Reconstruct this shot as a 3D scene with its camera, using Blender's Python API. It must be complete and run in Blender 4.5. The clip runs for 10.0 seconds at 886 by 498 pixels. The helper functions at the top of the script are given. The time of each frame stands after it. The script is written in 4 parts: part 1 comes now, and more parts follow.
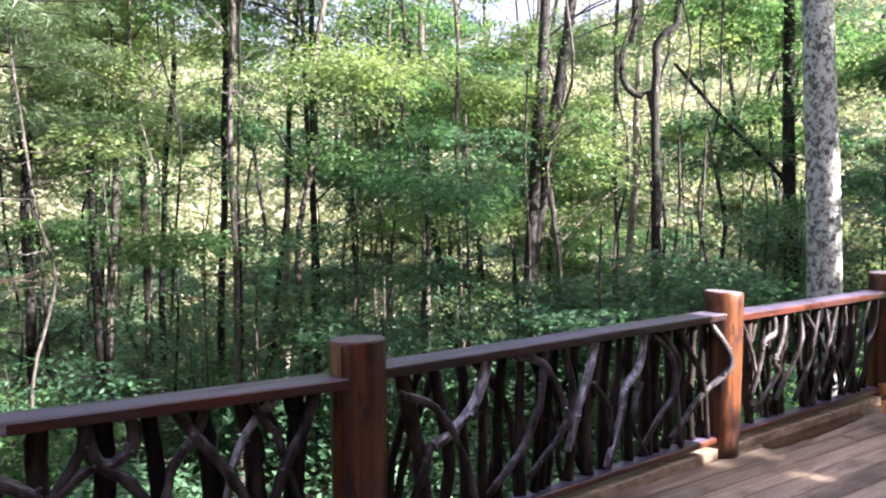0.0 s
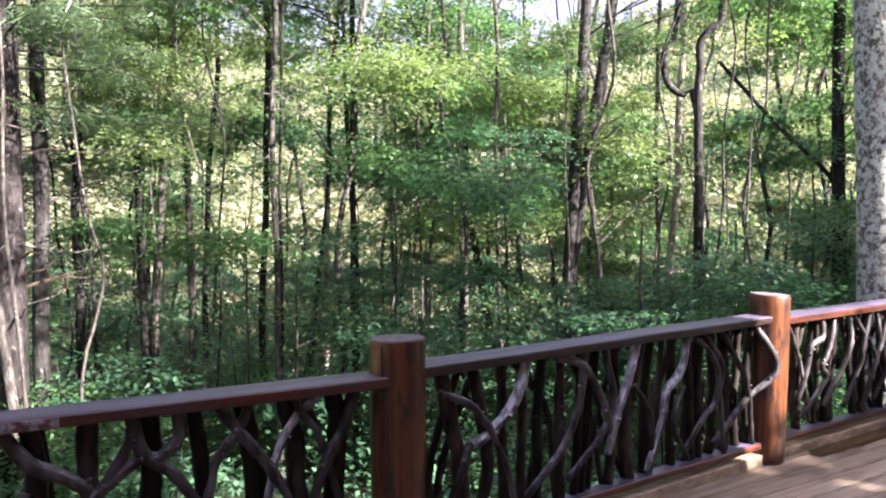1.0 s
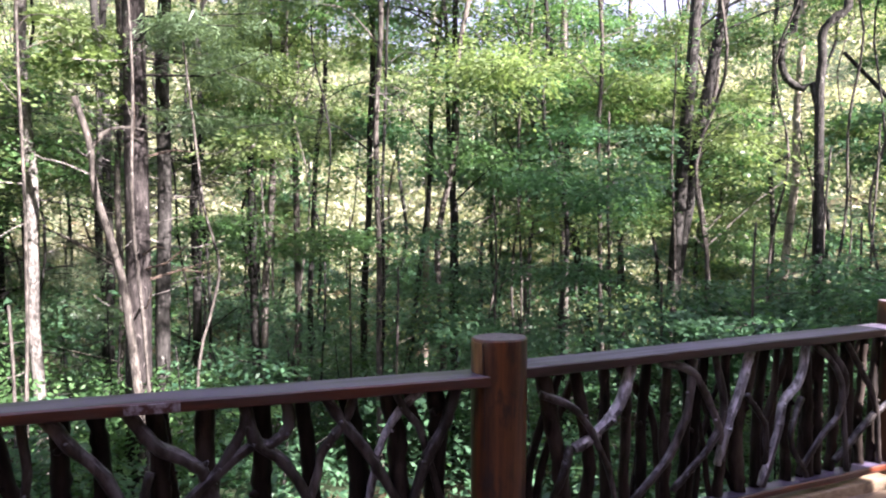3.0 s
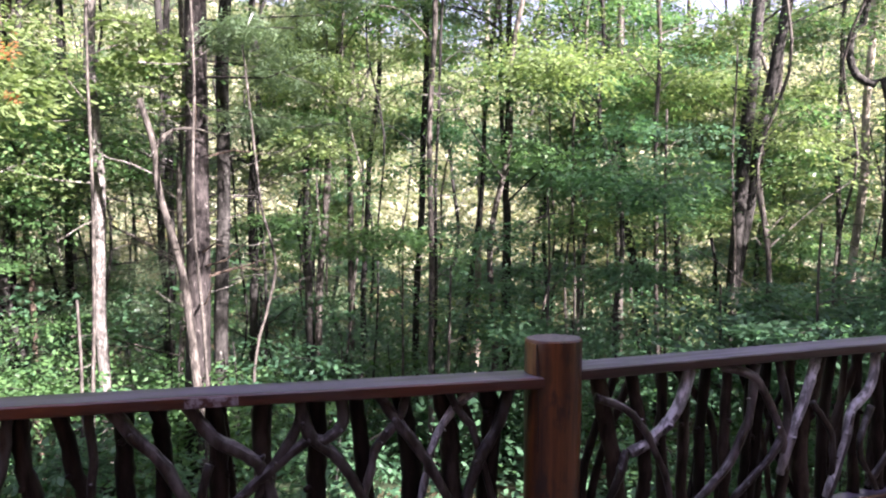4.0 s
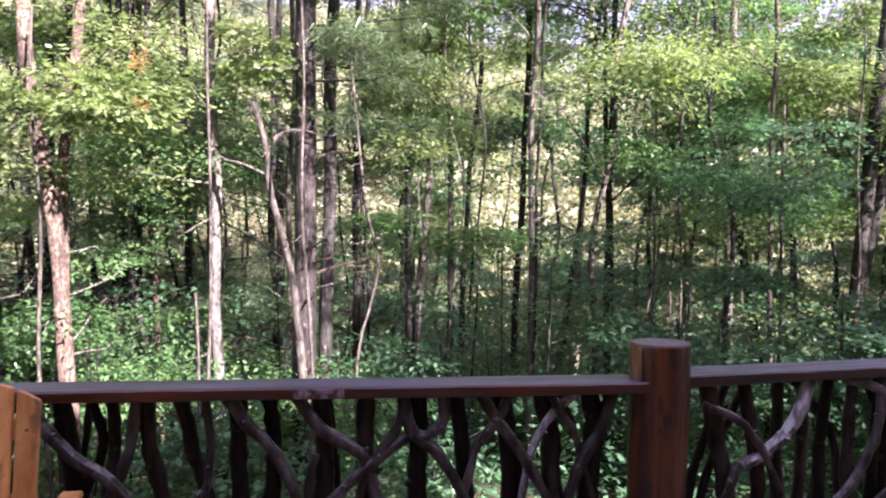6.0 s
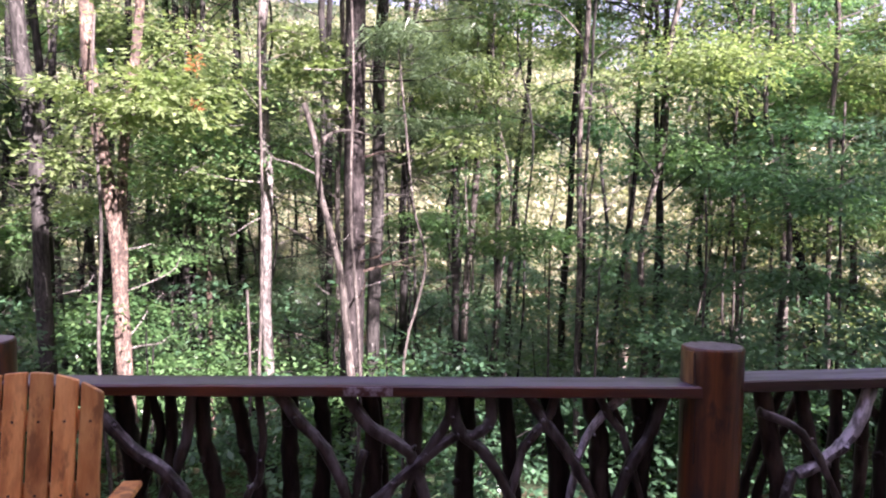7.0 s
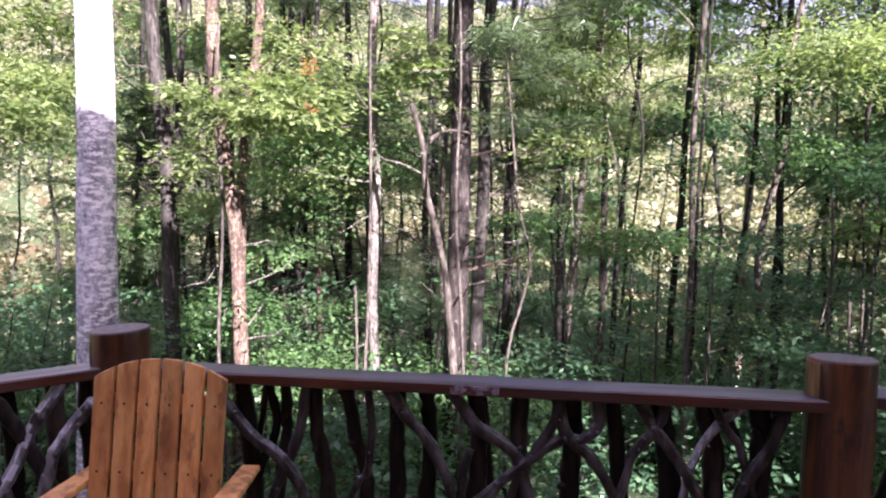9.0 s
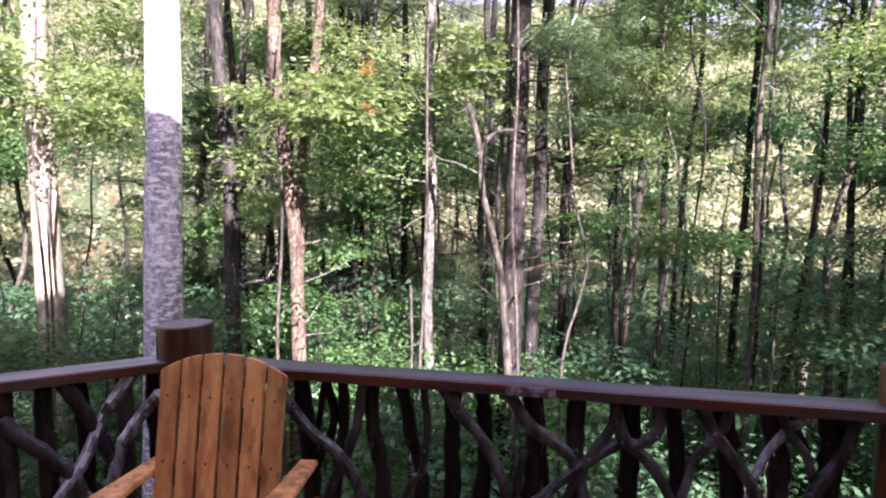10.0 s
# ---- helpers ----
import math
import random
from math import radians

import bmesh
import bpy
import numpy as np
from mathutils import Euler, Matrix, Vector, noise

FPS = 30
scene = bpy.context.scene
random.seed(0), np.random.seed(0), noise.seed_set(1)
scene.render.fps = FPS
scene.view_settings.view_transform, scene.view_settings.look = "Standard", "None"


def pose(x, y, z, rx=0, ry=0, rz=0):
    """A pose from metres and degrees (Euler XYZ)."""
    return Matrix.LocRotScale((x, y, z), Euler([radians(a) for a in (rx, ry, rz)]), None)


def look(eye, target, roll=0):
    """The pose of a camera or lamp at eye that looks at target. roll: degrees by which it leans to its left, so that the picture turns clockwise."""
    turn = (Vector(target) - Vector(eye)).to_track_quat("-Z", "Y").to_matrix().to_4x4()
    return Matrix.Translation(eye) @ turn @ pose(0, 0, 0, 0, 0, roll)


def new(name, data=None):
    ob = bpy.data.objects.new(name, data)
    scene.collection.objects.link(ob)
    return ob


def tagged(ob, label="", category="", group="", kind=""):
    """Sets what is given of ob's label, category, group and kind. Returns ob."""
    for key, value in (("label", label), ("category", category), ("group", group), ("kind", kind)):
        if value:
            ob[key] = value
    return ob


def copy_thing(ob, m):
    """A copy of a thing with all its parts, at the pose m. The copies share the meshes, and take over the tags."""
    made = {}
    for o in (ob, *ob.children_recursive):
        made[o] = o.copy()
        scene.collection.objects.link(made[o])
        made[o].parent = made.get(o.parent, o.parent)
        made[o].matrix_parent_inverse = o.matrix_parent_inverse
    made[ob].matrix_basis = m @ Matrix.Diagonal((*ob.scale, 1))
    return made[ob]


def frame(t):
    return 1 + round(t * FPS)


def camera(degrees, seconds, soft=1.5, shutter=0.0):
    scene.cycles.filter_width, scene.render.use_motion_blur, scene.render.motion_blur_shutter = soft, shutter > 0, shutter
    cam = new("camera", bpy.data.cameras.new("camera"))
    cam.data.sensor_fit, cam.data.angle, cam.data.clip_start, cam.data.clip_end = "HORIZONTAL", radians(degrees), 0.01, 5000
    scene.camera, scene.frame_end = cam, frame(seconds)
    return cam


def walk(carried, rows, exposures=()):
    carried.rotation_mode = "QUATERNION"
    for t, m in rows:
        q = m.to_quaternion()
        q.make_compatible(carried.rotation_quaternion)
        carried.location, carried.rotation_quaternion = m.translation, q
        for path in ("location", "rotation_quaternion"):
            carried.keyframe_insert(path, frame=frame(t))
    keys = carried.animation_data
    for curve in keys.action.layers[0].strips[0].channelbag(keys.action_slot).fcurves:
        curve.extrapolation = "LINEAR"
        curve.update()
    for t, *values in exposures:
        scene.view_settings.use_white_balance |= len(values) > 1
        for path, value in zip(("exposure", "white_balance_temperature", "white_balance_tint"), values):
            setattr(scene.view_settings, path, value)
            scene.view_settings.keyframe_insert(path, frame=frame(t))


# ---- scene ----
cam = camera(64.5, 10.0, soft=2.15)
# seconds, eye, yaw, pitch, roll
ROWS = [
    (0, 0.0000, 0.0000, 1.6626, -0.000, -4.000, -0.035),
    (0.5, -0.0036, -0.0032, 1.6624, 1.462, -4.000, 0.001),
    (1, -0.0085, -0.0026, 1.6629, 3.094, -4.015, 0.076),
    (1.5, -0.0147, -0.0020, 1.6621, 4.927, -4.025, 0.128),
    (2, -0.0192, -0.0034, 1.6611, 6.918, -4.029, 0.173),
    (2.5, -0.0233, -0.0022, 1.6603, 9.009, -4.045, 0.198),
    (4, -0.0403, 0.0103, 1.6566, 15.363, -4.125, 0.365),
    (4.5, -0.0448, 0.0089, 1.6539, 17.455, -4.112, 0.395),
    (5, -0.0491, 0.0076, 1.6534, 19.500, -4.127, 0.465),
    (5.5, -0.0529, 0.0055, 1.6531, 21.503, -4.151, 0.495),
    (7, -0.0599, -0.0084, 1.6585, 27.210, -4.294, 0.625),
    (7.5, -0.0659, -0.0183, 1.6599, 29.167, -4.329, 0.669),
    (8, -0.0695, -0.0171, 1.6617, 31.235, -4.383, 0.702),
    (8.5, -0.0723, -0.0213, 1.6607, 33.363, -4.405, 0.774),
    (9, -0.0778, -0.0245, 1.6613, 35.572, -4.451, 0.868),
    (9.5, -0.0837, -0.0268, 1.6610, 37.830, -4.494, 0.954),
    (10, -0.0852, -0.0279, 1.6619, 40.051, -4.551, 0.982),
]
walk(cam, [(t, pose(x, y, z, 0, 0, yaw) @ pose(0, 0, 0, 90 + pitch) @ pose(0, 0, 0, 0, 0, roll)) for t, x, y, z, yaw, pitch, roll in ROWS],
     exposures=[(0.0, 3.32, 5770, 24), (5.0, 3.27, 5850, 34), (7.5, 3.19, 5880, 42), (10.0, 3.08, 5800, 36)])

# ---- light ----
SUN_AZ, SUN_EL = 118.0, 31.0          # degrees clockwise from +y, and above the horizon
SUN_DIR = Vector((math.sin(radians(SUN_AZ)) * math.cos(radians(SUN_EL)), math.cos(radians(SUN_AZ)) * math.cos(radians(SUN_EL)), math.sin(radians(SUN_EL))))
world = bpy.data.worlds.new("sky")
scene.world = world
world.use_nodes = True
wn = world.node_tree
sky = wn.nodes.new("ShaderNodeTexSky")
sky.sky_type, sky.sun_disc = "NISHITA", False
sky.sun_elevation, sky.sun_rotation = radians(SUN_EL), radians(SUN_AZ)
sky.air_density, sky.dust_density = 1.0, 4.0
wn.nodes["Background"].inputs[1].default_value = 0.032
veil = wn.nodes.new("ShaderNodeMix")            # a thin even veil of bright haze
veil.data_type, veil.blend_type = "RGBA", "ADD"
veil.inputs[0].default_value = 1.0
veil.inputs[7].default_value = (3.0, 2.35, 2.8, 1)
wn.links.new(sky.outputs[0], veil.inputs[6])
wn.links.new(veil.outputs[2], wn.nodes["Background"].inputs[0])
sun_data = bpy.data.lights.new("sun", "SUN")
sun_data.energy, sun_data.angle, sun_data.color = 5.0, radians(0.6), (1.0, 0.90, 0.74)
sun = new("sun", sun_data)
sun.matrix_world = look(SUN_DIR * 50, (0, 0, 0))


# ---- materials ----
def mat(name, rough=0.7, spec=0.4):
    m = bpy.data.materials.new(name)
    m.use_nodes = True
    b = m.node_tree.nodes["Principled BSDF"]
    b.inputs["Roughness"].default_value = rough
    b.inputs["Specular IOR Level"].default_value = spec
    return m, m.node_tree, b


def node(nt, kind, **values):
    n = nt.nodes.new(kind)
    for k, v in values.items():
        n.inputs[k].default_value = v
    return n


def noise_tex(nt, scale, detail=4.0, stretch=(1, 1, 1), rough=0.6):
    co = nt.nodes.new("ShaderNodeTexCoord")
    mp = nt.nodes.new("ShaderNodeMapping")
    mp.inputs["Scale"].default_value = stretch
    n = node(nt, "ShaderNodeTexNoise", Scale=scale, Detail=detail, Roughness=rough)
    nt.links.new(co.outputs["Object"], mp.inputs[0])
    nt.links.new(mp.outputs[0], n.inputs["Vector"])
    return n.outputs[0]


def ramp(nt, fac, stops):
    r = nt.nodes.new("ShaderNodeValToRGB")
    e = r.color_ramp.elements
    while len(e) < len(stops):
        e.new(0.5)
    for el, (p, c) in zip(e, stops):
        el.position, el.color = p, (*c, 1)
    nt.links.new(fac, r.inputs[0])
    return r.outputs[0]


def blend(nt, fac, a, b, mode="MIX"):
    m = nt.nodes.new("ShaderNodeMix")
    m.data_type, m.blend_type = "RGBA", mode
    for sock, v in ((m.inputs[0], fac), (m.inputs[6], a), (m.inputs[7], b)):
        if isinstance(v, (int, float)):
            sock.default_value = v
        elif isinstance(v, tuple):
            sock.default_value = (*v, 1)
        else:
            nt.links.new(v, sock)
    return m.outputs[2]


def bump(nt, b, height, strength=0.4, dist=0.01):
    n = node(nt, "ShaderNodeBump", Strength=strength, Distance=dist)
    nt.links.new(height, n.inputs["Height"])
    nt.links.new(n.outputs[0], b.inputs["Normal"])


def bark(name, dark, light, patch=None, amount=0.5, stretch=(1, 1, 0.25), scale=9.0, blotch=(1, 1, 0.55)):
    m, nt, b = mat(name, 0.9, 0.2)
    fine = noise_tex(nt, scale * 3.5, 6, stretch, 0.7)
    col = ramp(nt, fine, [(0.40, dark), (0.60, light)])
    col = blend(nt, 1.0, col, ramp(nt, noise_tex(nt, scale * 0.45, 4, (1, 1, 0.5)), [(0.38, (0.5, 0.5, 0.5)), (0.62, (1.15, 1.15, 1.15))]), "MULTIPLY")
    if patch:
        big = noise_tex(nt, scale * 1.9, 6, blotch, 0.75)
        mask = ramp(nt, big, [(amount, (0, 0, 0)), (amount + 0.08, (1, 1, 1))])
        col = blend(nt, mask, col, patch)
    nt.links.new(col, b.inputs["Base Color"])
    bump(nt, b, fine, 0.8, 0.02)
    return m


BARK = {
    "lichen": bark("lichen_bark", (0.07, 0.06, 0.05), (0.22, 0.21, 0.19), (0.47, 0.51, 0.47), 0.455, (1, 1, 0.6), 8.5, (1, 1, 0.85)),
    "oak": bark("oak_bark", (0.015, 0.014, 0.013), (0.060, 0.057, 0.052), (0.21, 0.21, 0.19), 0.60),
    "grey": bark("grey_bark", (0.030, 0.027, 0.024), (0.12, 0.108, 0.093), (0.20, 0.192, 0.17), 0.60),
    "ash": bark("ash_bark", (0.055, 0.05, 0.045), (0.19, 0.178, 0.162), (0.30, 0.288, 0.268), 0.54, (1, 1, 0.4), 11.0),
    "dark": bark("dark_bark", (0.009, 0.0088, 0.008), (0.038, 0.036, 0.033)),
    "pale": bark("pale_bark", (0.22, 0.19, 0.15), (0.44, 0.39, 0.32)),
    "pine": bark("pine_bark", (0.012, 0.010, 0.010), (0.048, 0.042, 0.039), (0.19, 0.172, 0.158), 0.60),
    "tan": bark("tan_bark", (0.05, 0.037, 0.03), (0.22, 0.165, 0.128), (0.04, 0.032, 0.027), 0.50, (1, 1, 0.45), 12.0),
    # birch: the sky's blue cast in shade is put into its bark colour
    "birch": bark("birch_bark", (0.23, 0.23, 0.275), (0.54, 0.54, 0.60), (0.72, 0.70, 0.72), 0.49, (1, 1, 0.7), 8.0, (0.6, 0.6, 1.4)),
}


def leaf_mat(name, a, b_col, c, trans=0.5):
    m, nt, b = mat(name, 0.4, 0.45)
    geo = nt.nodes.new("ShaderNodeNewGeometry")
    col = ramp(nt, geo.outputs["Random Per Island"], [(0.0, a), (0.55, b_col), (1.0, c)])
    big = noise_tex(nt, 0.6, 2)
    col = blend(nt, ramp(nt, big, [(0.4, (0, 0, 0)), (0.65, (0.55, 0.55, 0.55))]), col, c)
    nt.links.new(col, b.inputs["Base Color"])
    tr = nt.nodes.new("ShaderNodeBsdfTranslucent")
    nt.links.new(blend(nt, 1.0, col, (1.34, 1.42, 0.92), "MULTIPLY"), tr.inputs[0])
    mix = node(nt, "ShaderNodeMixShader", Fac=trans)
    nt.links.new(b.outputs[0], mix.inputs[1])
    nt.links.new(tr.outputs[0], mix.inputs[2])
    nt.links.new(mix.outputs[0], nt.nodes["Material Output"].inputs[0])
    return m


LEAF = leaf_mat("broad_leaf", (0.040, 0.094, 0.037), (0.063, 0.138, 0.051), (0.122, 0.222, 0.084))
# lit copy of the broad leaf: sunlight put into a yellower, brighter green
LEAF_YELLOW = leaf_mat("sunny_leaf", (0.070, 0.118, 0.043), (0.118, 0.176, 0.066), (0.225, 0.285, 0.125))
# distant sun glare and haze put into these paler leaf colours
LEAF_HILL = leaf_mat("sunlit_hill_leaf", (0.11, 0.138, 0.075), (0.215, 0.23, 0.145), (0.36, 0.355, 0.25))
# maple green, with the blue of shaded foliage put into the colour
LEAF_BLUE = leaf_mat("shade_blue_maple", (0.034, 0.087, 0.048), (0.056, 0.128, 0.067), (0.105, 0.21, 0.108))
LEAF_RUST = leaf_mat("withered_leaf", (0.26, 0.09, 0.04), (0.34, 0.13, 0.06), (0.4, 0.19, 0.1))
NEEDLE = leaf_mat("pine_needle", (0.045, 0.08, 0.045), (0.072, 0.115, 0.062), (0.115, 0.165, 0.09), 0.38)


def wood(name, dark, light, rough, scale=5.0, stretch=(1, 1, 0.06), stain=None, coat=0.0, worn_sheen=None, vary=(0.75, 1.13), up_from=0.7, blot=None, spec=0.5):
    m, nt, b = mat(name, rough, 0.5)
    grain = noise_tex(nt, scale * 5, 6, stretch, 0.65)
    col = ramp(nt, grain, [(0.38, dark), (0.62, light)])
    if stain:
        col = blend(nt, ramp(nt, noise_tex(nt, scale * 1.9, 5, tuple(max(q, 0.3) for q in stretch)), [(0.47, (0, 0, 0)), (0.62, (0.85, 0.85, 0.85))]), col, stain)
    if blot:                    # dark weather stains
        col = blend(nt, ramp(nt, noise_tex(nt, 12.0, 5, (1, 1, 0.35), 0.65), [(0.545, (0, 0, 0)), (0.63, (0.8, 0.8, 0.8))]), col, blot)
    if worn_sheen:                # upward faces: greyed wear, with sky sheen painted into the colour
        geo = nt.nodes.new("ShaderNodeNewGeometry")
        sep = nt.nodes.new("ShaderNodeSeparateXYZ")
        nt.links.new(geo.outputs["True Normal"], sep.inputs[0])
        up = ramp(nt, sep.outputs[2], [(up_from, (0, 0, 0)), (min(up_from + 0.25, 1.0), (1, 1, 1))])
        top_tint = ramp(nt, noise_tex(nt, scale * 4, 5, stretch), [(0.42, tuple(v * 0.28 for v in worn_sheen)), (0.58, worn_sheen)])
        col = blend(nt, up, col, top_tint)
    info = nt.nodes.new("ShaderNodeObjectInfo")
    col = blend(nt, 1.0, col, ramp(nt, info.outputs["Random"], [(0.0, (vary[0],) * 3), (1.0, (vary[1],) * 3)]), "MULTIPLY")
    nt.links.new(col, b.inputs["Base Color"])
    b.inputs["Specular IOR Level"].default_value = spec
    b.inputs["Coat Weight"].default_value = coat
    b.inputs["Coat Roughness"].default_value = 0.35
    bump(nt, b, grain, 0.35, 0.006)
    return m


POST_WOOD = wood("stained_post_wood", (0.026, 0.008, 0.0035), (0.13, 0.045, 0.014), 0.38, 4.0, (1, 1, 0.05), (0.016, 0.008, 0.006), blot=(0.014, 0.008, 0.008))
POST_SAWN = wood("ochre_sawn_wood", (0.10, 0.045, 0.012), (0.24, 0.125, 0.04), 0.5, 6.0, (1, 1, 0.1), (0.07, 0.035, 0.015), blot=(0.03, 0.018, 0.012))
POST_TOP = wood("weathered_end_grain", (0.07, 0.058, 0.064), (0.17, 0.145, 0.16), 0.55, 8.0, (1, 1, 1))
# rail tops: weathered grey plus a painted lilac sky reflection
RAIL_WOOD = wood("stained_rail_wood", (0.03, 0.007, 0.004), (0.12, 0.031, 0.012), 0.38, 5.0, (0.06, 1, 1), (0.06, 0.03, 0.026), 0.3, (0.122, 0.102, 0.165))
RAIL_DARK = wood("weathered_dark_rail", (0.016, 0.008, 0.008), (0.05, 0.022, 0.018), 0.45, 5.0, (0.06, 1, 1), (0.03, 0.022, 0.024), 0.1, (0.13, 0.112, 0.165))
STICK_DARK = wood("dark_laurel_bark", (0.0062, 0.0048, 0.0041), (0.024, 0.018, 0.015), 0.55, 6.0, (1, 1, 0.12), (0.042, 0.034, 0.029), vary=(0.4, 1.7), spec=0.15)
# pale upper sides: sky highlights painted over the greyed branch wood
STICK_LIGHT = wood("grey_laurel_branch", (0.010, 0.0085, 0.008), (0.044, 0.036, 0.033), 0.45, 7.0, (1, 1, 0.3), (0.11, 0.10, 0.105), worn_sheen=(0.25, 0.245, 0.27), vary=(0.35, 1.3), up_from=0.42, spec=0.3)
STICK_PALE = wood("bleached_laurel_branch", (0.02, 0.018, 0.02), (0.08, 0.075, 0.085), 0.45, 7.0, (1, 1, 0.3), (0.36, 0.36, 0.40), worn_sheen=(0.66, 0.66, 0.74), vary=(0.75, 1.2), up_from=0.05, spec=0.3)
DECK_WOOD = wood("deck_board_wood", (0.25, 0.185, 0.125), (0.48, 0.38, 0.27), 0.6, 4.0, (0.05, 1, 1), (0.16, 0.12, 0.085))
CHAIR_WOOD = wood("honey_cedar", (0.62, 0.275, 0.085), (0.82, 0.455, 0.165), 0.42, 5.0, (1, 1, 0.05), (0.42, 0.17, 0.055), blot=(0.26, 0.115, 0.045))
WALL_WOOD = wood("cabin_siding", (0.10, 0.055, 0.03), (0.22, 0.12, 0.06), 0.7, 3.0, (0.06, 1, 1))
m_roof, _nt, _b = mat("roof_metal", 0.6)
_nt.links.new(ramp(_nt, noise_tex(_nt, 3.0), [(0.3, (0.05, 0.04, 0.035)), (0.7, (0.09, 0.075, 0.065))]), _b.inputs["Base Color"])
WET, _nt, _b = mat("wet_wood", 0.12, 0.5)
_nt.links.new(ramp(_nt, noise_tex(_nt, 9.0, 5, (0.1, 1, 1)), [(0.3, (0.05, 0.03, 0.012)), (0.7, (0.11, 0.065, 0.03))]), _b.inputs["Base Color"])
SCREW, _nt, _b = mat("rusty_screw", 0.5)
_b.inputs["Base Color"].default_value = (0.04, 0.025, 0.02, 1)
SCUFF, _nt, _b = mat("bleached_scuff", 0.75)
_nt.links.new(ramp(_nt, noise_tex(_nt, 45.0, 4, (1, 1, 1)), [(0.42, (0.07, 0.03, 0.025)), (0.58, (0.26, 0.235, 0.27))]), _b.inputs["Base Color"])
SOIL, _nt, _b = mat("leaf_litter", 0.95, 0.1)
_c = ramp(_nt, noise_tex(_nt, 4.0, 6), [(0.3, (0.04, 0.032, 0.02)), (0.7, (0.11, 0.085, 0.05))])
_c = blend(_nt, ramp(_nt, noise_tex(_nt, 0.5, 4), [(0.35, (0, 0, 0)), (0.5, (1, 1, 1))]), _c, (0.04, 0.058, 0.03))
_nt.links.new(_c, _b.inputs["Base Color"])


# ---- mesh helpers ----
def link_mesh(name, verts, faces, material, parent=None, label="", smooth=False):
    me = bpy.data.meshes.new(name)
    me.from_pydata([tuple(v) for v in verts], [], faces)
    me.materials.append(material)
    if smooth:
        me.polygons.foreach_set("use_smooth", [True] * len(me.polygons))
    ob = new(name, me)
    if parent:
        ob.parent = parent
    if label:
        tagged(ob, label)
    return ob


def part(name, bm, material, parent, label=""):
    me = bpy.data.meshes.new(name)
    bm.to_mesh(me)
    bm.free()
    me.materials.append(material)
    ob = new(name, me)
    ob.parent = parent
    if label:
        tagged(ob, label)
    return ob


def empty(name, label, category, group="", at=None):
    e = new(name)
    e.empty_display_size = 0.1
    if at is not None:
        e.matrix_world = at
    return tagged(e, label, category, group)


def box_bm(size, at=Matrix(), bevel=0.006):
    bm = bmesh.new()
    bmesh.ops.create_cube(bm, size=1.0, matrix=at @ Matrix.Diagonal((*size, 1)))
    if bevel:
        bmesh.ops.bevel(bm, geom=bm.edges[:], offset=bevel, segments=2, affect="EDGES", profile=0.6)
    return bm


def smooth_path(knots, n):
    """A Catmull-Rom curve through the knots."""
    k = np.array(knots, float)
    k = np.vstack([2 * k[0] - k[1], k, 2 * k[-1] - k[-2]])
    out = []
    for u in np.linspace(0, len(k) - 3 - 1e-6, n):
        i, f = int(u), u - int(u)
        a, b, c, d = k[i], k[i + 1], k[i + 2], k[i + 3]
        out.append(0.5 * (2 * b + (c - a) * f + (2 * a - 5 * b + 4 * c - d) * f * f + (3 * b - a - 3 * c + d) * f ** 3))
    return np.array(out)


def tube(path, radii, sides=8, rough=0.0, rng=None):
    """Vertices and faces of a closed tube round a path."""
    path = np.asarray(path, float)
    n = len(path)
    tan = np.gradient(path, axis=0)
    tan /= np.linalg.norm(tan, axis=1)[:, None] + 1e-9
    ref = np.array((0.13, 0.97, 0.21)) if abs(tan[0][1]) < 0.8 else np.array((0.96, 0.17, 0.22))
    side = np.cross(tan, ref)
    side /= np.linalg.norm(side, axis=1)[:, None] + 1e-9
    up = np.cross(side, tan)
    a = np.linspace(0, 2 * np.pi, sides, endpoint=False)
    rr = np.asarray(radii, float)[:, None] * np.ones(sides)
    if rough and rng is not None:
        rr = rr * (1 + rough * rng.standard_normal((n, sides)))
    v = path[:, None] + rr[..., None] * (np.cos(a)[None, :, None] * side[:, None] + np.sin(a)[None, :, None] * up[:, None])
    v = v.reshape(-1, 3)
    f = [(i * sides + j, i * sides + (j + 1) % sides, (i + 1) * sides + (j + 1) % sides, (i + 1) * sides + j) for i in range(n - 1) for j in range(sides)]
    f += [tuple(range(sides))[::-1], tuple(range((n - 1) * sides, n * sides))]
    return v, f


def merge(pieces):
    vs, fs, k = [], [], 0
    for v, f in pieces:
        vs.append(v)
        fs += [tuple(i + k for i in q) for q in f]
        k += len(v)
    return np.vstack(vs), fs


# ---- ground ----
def ground_z(x, y):
    r = math.hypot(x, y)
    az = math.degrees(math.atan2(x, y))
    dip = max(0.0, 1 - ((az + 6) / 20) ** 2)          # a saddle in the far hillside
    z = -1.1 - 0.19 * min(max(r - 3.0, 0), 24.0) + (0.47 - 0.15 * dip) * min(max(r - 32, 0), 80.0)
    return z + 0.25 * noise.noise((x * 0.25, y * 0.25, 0)) * min(1, r / 8)


_v, _f = [(0, 0, ground_z(0.01, 0))], []
_rings = [0.8 * 1.16 ** i for i in range(54)]
SEG = 72
for _r in _rings:
    for _j in range(SEG):
        _a = 2 * math.pi * _j / SEG
        _v.append((_r * math.cos(_a), _r * math.sin(_a), ground_z(_r * math.cos(_a), _r * math.sin(_a))))
_f += [(0, 1 + j, 1 + (j + 1) % SEG) for j in range(SEG)]
